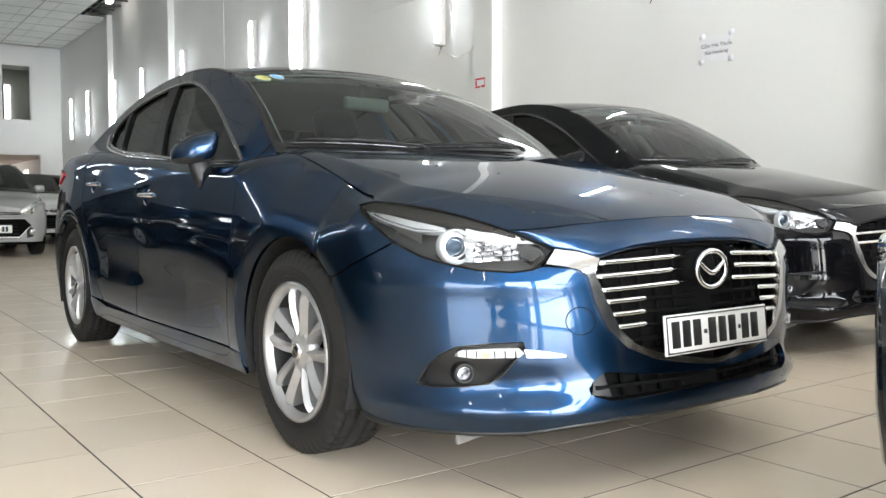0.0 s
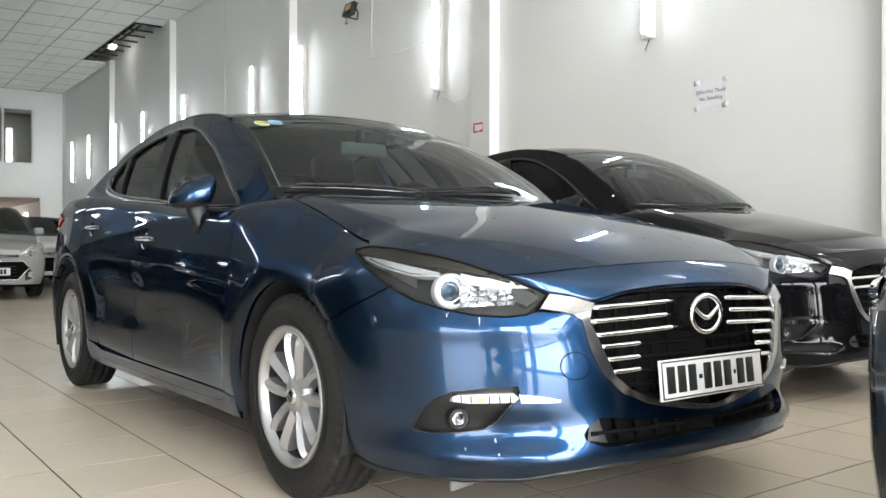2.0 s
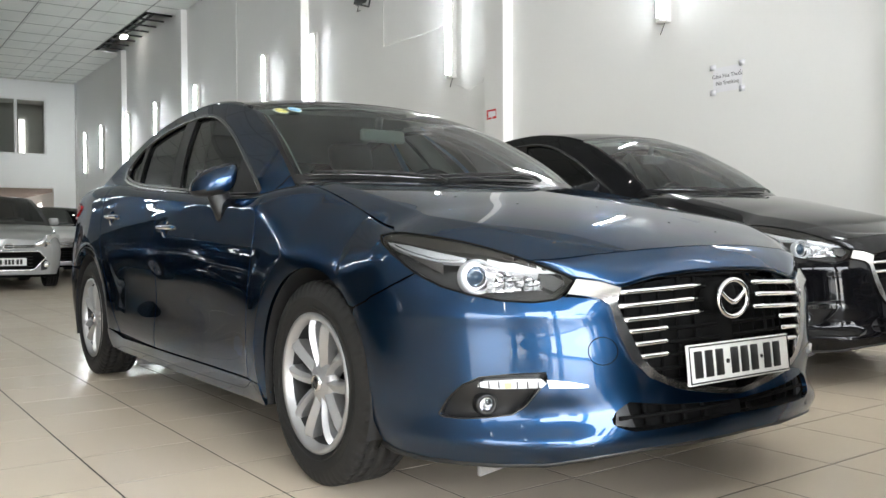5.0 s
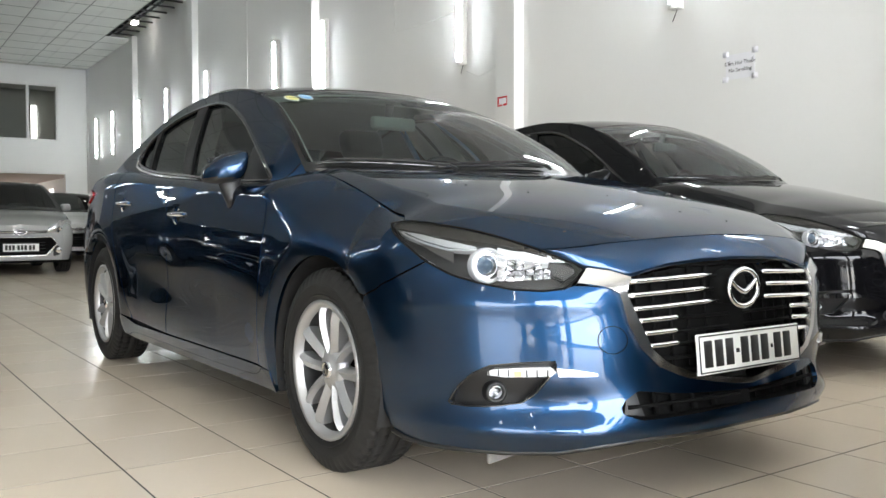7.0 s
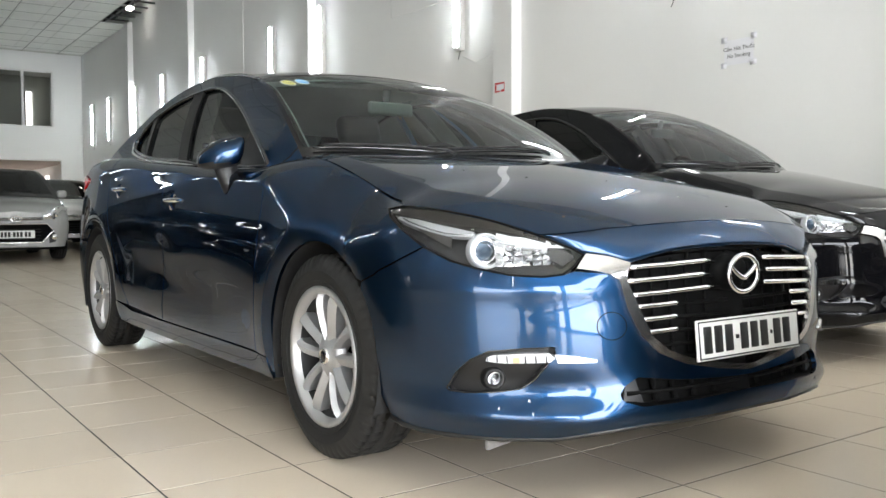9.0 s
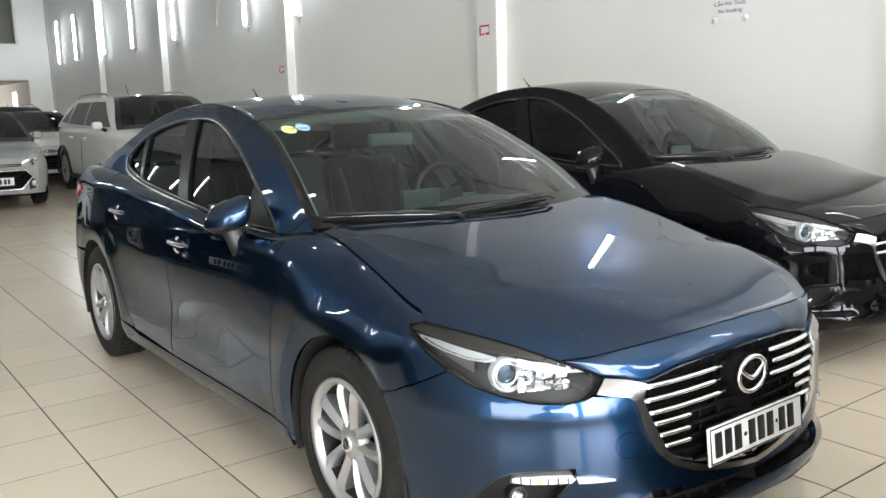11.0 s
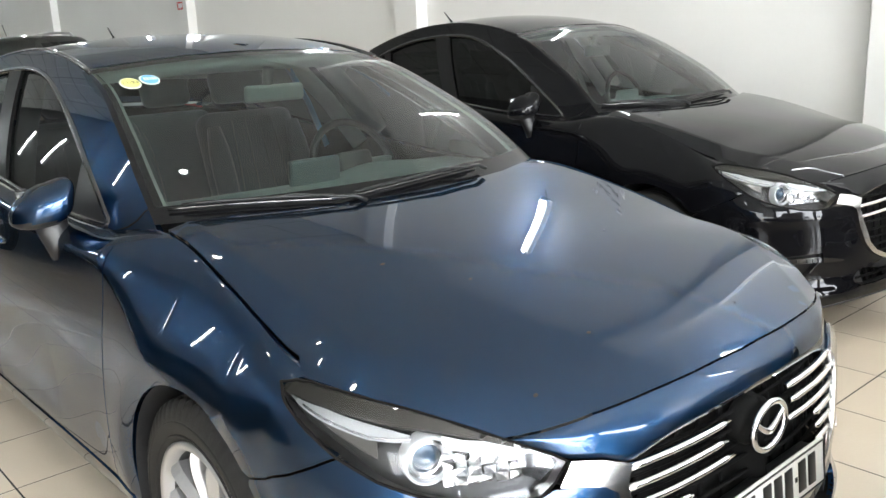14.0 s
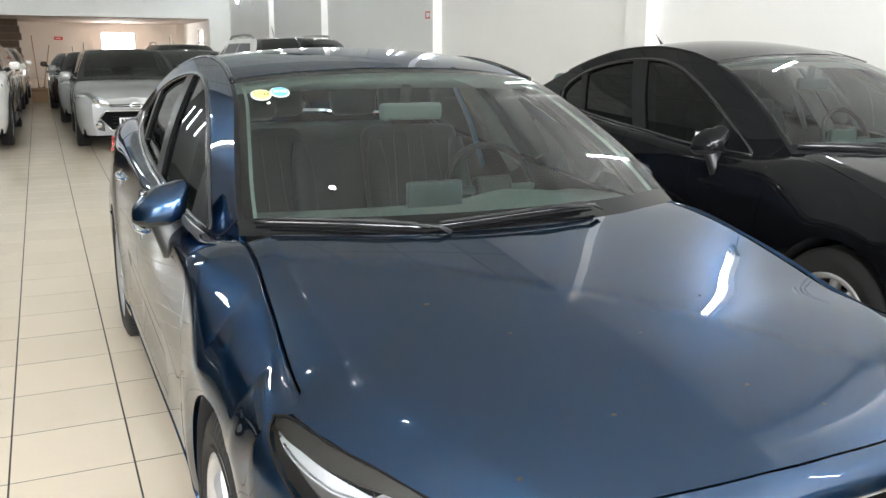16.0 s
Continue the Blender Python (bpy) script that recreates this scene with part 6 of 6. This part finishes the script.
far_car("car", pose(-0.66, 19.6, 0, 0, 0, 0.0), WHITE_PAINT, "white hatchback along the aisle", **hatch)
far_car("car", pose(-0.70, 23.8, 0, 0, 0, 0.0), BEIGE_PAINT, "pale saloon along the aisle", **sedan)
far_car("car", pose(2.485, 0.88, 0, 0, 0, 180.0), DARK_PAINT, "dark grey car parked opposite the blue saloon", **sedan)
# two unseen hatchbacks, added to shape what the front bumpers mirror
far_car("car", pose(4.80, 0.55, 0, 0, 0, 180.0), BLACK_PAINT, "unseen black hatchback added to darken the black saloon's bumper reflection", **hatch)
far_car("car", pose(-1.9, -2.9, 0, 0, 0, 180.0), SILVER, "unseen silver hatchback added to break up the bumper's daylight reflection", **hatch)
far_car("car", pose(-1.55, 8.6, 0, 0, 0, 0.0), BLACK_PAINT, "black saloon in the row across the aisle", plate=True, **sedan)
# unseen dark car, added as an occluder for the blue car's wing reflections
far_car("car", pose(-2.0, 2.6, 0, 0, 0, 0.0), DARK_PAINT, "unseen dark sport utility car added to darken reflections in the wings", **suv)

# ---------- windows, lamps and clutter of the hall ----------
window = tagged(new("window_1"), "white framed upper window with two dark panes", "", "", "structure")
window.matrix_world = pose(0, END_Y, 0)
for x0, x1 in ((3.25, 4.46), (4.54, 5.40)):
    part("pane", raw(box(x0, 0.10, 3.41, x1, 0.106, 5.23)), ROOM_GLASS, window, smooth=False)
for x0, z0, x1, z1 in ((3.25, 3.41, 5.40, 3.46), (3.25, 5.18, 5.40, 5.23), (4.46, 3.46, 4.54, 5.18), (5.35, 3.46, 5.40, 5.18), (3.25, 3.46, 3.30, 5.18)):
    part("frame", raw(box(x0, 0.04, z0, x1, 0.16, z1, 0.004)), FITTING, window, smooth=False)
SKY_PANE = material("bright_sky", (0.9, 0.9, 0.9), 0.5, emit=(1.0, 0.98, 0.94), power=1.2)
for name, x0, y0, z0, x1, y1, z1 in (("window_2", 2.75, BACK_Y + 0.15, 1.32, 4.15, BACK_Y + 0.17, 1.98), ("window_3", WALL_X - 0.03, 33.0, 1.25, WALL_X - 0.01, 33.55, 2.05), ("window_5", 5.43, 35.95, 3.75, 5.62, 35.98, 5.20), ("window_4", WALL_X - 0.03, 36.5, 1.25, WALL_X - 0.01, 37.2, 2.05)):
    wnd = tagged(new(name), "bright daylit window in the rear hall", "", "", "structure")
    part("backdrop", raw(box(x0, y0, z0, x1, y1, z1)), SKY_PANE, wnd, smooth=False)
    for k in range(5):
        t = k / 4
        if x1 - x0 > 0.5:
            part("bar", raw(box(x0 + (x1 - x0) * t - 0.015, y0 - 0.05, z0, x0 + (x1 - x0) * t + 0.015, y0 - 0.02, z1)), STEEL_DARK, wnd, smooth=False)
        elif k % 2 == 0:
            part("bar", raw(box(x0 - 0.04, y0 + (y1 - y0) * t - 0.03, z0 - 0.03, x0 - 0.01, y0 + (y1 - y0) * t + 0.03, z1 + 0.03)), WOOD, wnd, smooth=False)
rear_data = bpy.data.lights.new("rear_daylight", "AREA")
rear_data.shape, rear_data.size, rear_data.size_y, rear_data.energy, rear_data.color = "RECTANGLE", 1.3, 0.6, 20.0, (1.0, 0.97, 0.93)
new("rear_daylight", rear_data).matrix_world = look((3.45, BACK_Y - 0.05, 1.65), (3.0, 30, 1.2))

flood = thing("flood_lamp", pose(6.12, 10.78, 4.20, 0, 18, 0), "black flood lamp with yellow diode plate on the wall", "lamp")
part("case", raw(box(-0.05, -0.13, -0.10, 0.03, 0.13, 0.10, 0.012)), STEEL_DARK, flood)
part("diode", raw(box(-0.056, -0.08, -0.03, -0.05, 0.06, 0.06, 0.004)), AMBER, flood)
part("bracket", tube([(0.0, -0.15, 0.0), (0.06, -0.15, -0.05), (0.14, 0.0, -0.08), (0.06, 0.15, -0.05), (0.0, 0.15, 0.0)], 0.012, 6), STEEL_DARK, flood)
part("cord", tube([(0.03, 0.1, -0.1), (0.06, 0.16, -0.16), (0.12, 0.2, -0.10)], 0.006, 6), STEEL_DARK, flood)

for pts in ([(6.272, 10.45, 5.6), (6.272, 10.44, 4.6), (6.272, 10.44, 3.45), (6.272, 9.6, 3.43), (6.272, 8.93, 3.44)], [(6.272, 16.0, 5.7), (6.272, 16.02, 4.4), (6.272, 16.0, 2.9)], [(6.27, 8.70, 2.66), (6.25, 8.4, 2.55), (6.24, 8.1, 2.60), (6.16, 7.96, 2.62)],
            [(6.275, 30.1, 5.7), (6.27, 30.15, 4.4), (6.275, 30.2, 3.4), (6.27, 30.12, 2.3), (6.275, 30.1, 0.0)], [(6.25, 30.0, 5.7), (6.24, 30.02, 4.0), (6.26, 30.0, 2.0)]):
    cable = tagged(part("cable", tube(pts, 0.006, 6), FITTING), "thin cable clipped along the wall", "cable", "wall cables")
box_ob = thing("carton", pose(0.42, 25.4, 0), "brown cardboard box on the floor by the rear opening", "box")
part("carton_body", raw(box(-0.20, -0.2, 0, 0.20, 0.2, 0.30, 0.01)), CARTON, box_ob)
part("flap", raw(box(-0.20, -0.22, 0.28, 0.20, -0.2, 0.38)), CARTON, box_ob)

# dark wooden boards stacked as a partition, poles and a notice in the rear hall
boards = thing("wooden_partition", pose(-1.6, 38.0, 0), "dark weathered wooden boards forming a partition", "partition")
for k in range(9):
    part("board", raw(box(-1.4, -0.02 - 0.03 * (k % 2), 0.27 * k, 1.33 - 0.05 * (k % 3), 0.03, 0.27 * k + 0.266, 0.006)), WOOD, boards)
for x, lean, z in ((0.30, 0.10, 1.75), (0.42, -0.28, 1.45)):
    pole = thing("pole", pose(x, 31.6, 0), "thin worn stick leaning by the rear opening", "stick", "leaning sticks")
    part("stick", tube([(0.0, 0.0, 0.0), (-lean, 0.05, z)], 0.018, 8), CARTON, pole)
    part("tip", tube([(0.0, 0.0, 0.0), (-0.06 * lean, 0.003, 0.12)], 0.045, 8), STEEL_DARK, pole)
red = thing("red_notice", pose(1.03, BACK_Y - 0.001, 1.73), "small red notice with a pale stripe on the rear wall", "sign")
part("sheet", raw(box(-0.17, -0.004, -0.07, 0.17, 0.0, 0.07)), RED_INK, red, smooth=False)
part("white_bar", raw(box(-0.10, -0.006, -0.015, 0.10, -0.0035, 0.015)), PAPER, red, smooth=False)

# small round lamps set in the ceiling over the cars
BULB = material("lit_bulb", (0.9, 0.9, 0.88), 0.4, emit=(1.0, 0.97, 0.90), power=18.0)
for x, y in ((1.55, 3.93), (1.55, 0.78), (-0.75, 3.93), (-0.75, 0.78), (1.55, 7.08), (-0.75, 7.08)):
    spot = thing("ceiling_lamp", pose(x, y, CEIL_Z, 0, 90, 0), "small lit round lamp set in the ceiling board", "lamp", "ceiling lamps")
    part("ring", lathe([(0.068, -0.001), (0.074, 0.010), (0.086, 0.010), (0.092, 0.004), (0.092, -0.001)], 28), FITTING, spot)
    part("bulb", lathe([(0.0, 0.030), (0.03, 0.027), (0.055, 0.016), (0.068, 0.0)], 24), BULB, spot, "glowing bulb")

DIM_BULB = material("dim_bulb", (0.9, 0.9, 0.88), 0.4, emit=(1.0, 0.97, 0.90), power=4.0)
roof_lamp = thing("hanging_lamp", pose(WALL_X - 0.46, 22.45, CEIL_Z + 0.02), "small lit lamp hanging in the open ceiling strip", "lamp")
part("bulb", raw(box(-0.07, -0.12, -0.05, 0.07, 0.12, 0.03, 0.02, 3)), DIM_BULB, roof_lamp, "glowing bulb")
part("stem", tube([(0, 0, 0.03), (0, 0, 0.10)], 0.012, 8), STEEL_DARK, roof_lamp)

# ---------- the floor's nearer tiles, one by one ----------
q = TILE_P - 0.0045
tile_mesh = mesh_of("tile", *raw(box(0.0022, 0.0022, -0.008, q, q, 0.0)), smooth=False)
tile_mesh.materials.append(TILE)
for i, j in sorted(near):
    c = turn_m @ Vector(((i + 0.5) * TILE_P, (j + 0.5) * TILE_P, 0))
    if c.x < WALL_X - 0.1:
        t = new("tile", tile_mesh)
        t.parent = floor
        t.matrix_basis = turn_m @ Matrix.Translation((i * TILE_P, j * TILE_P, random.uniform(-0.0002, 0.0002)))
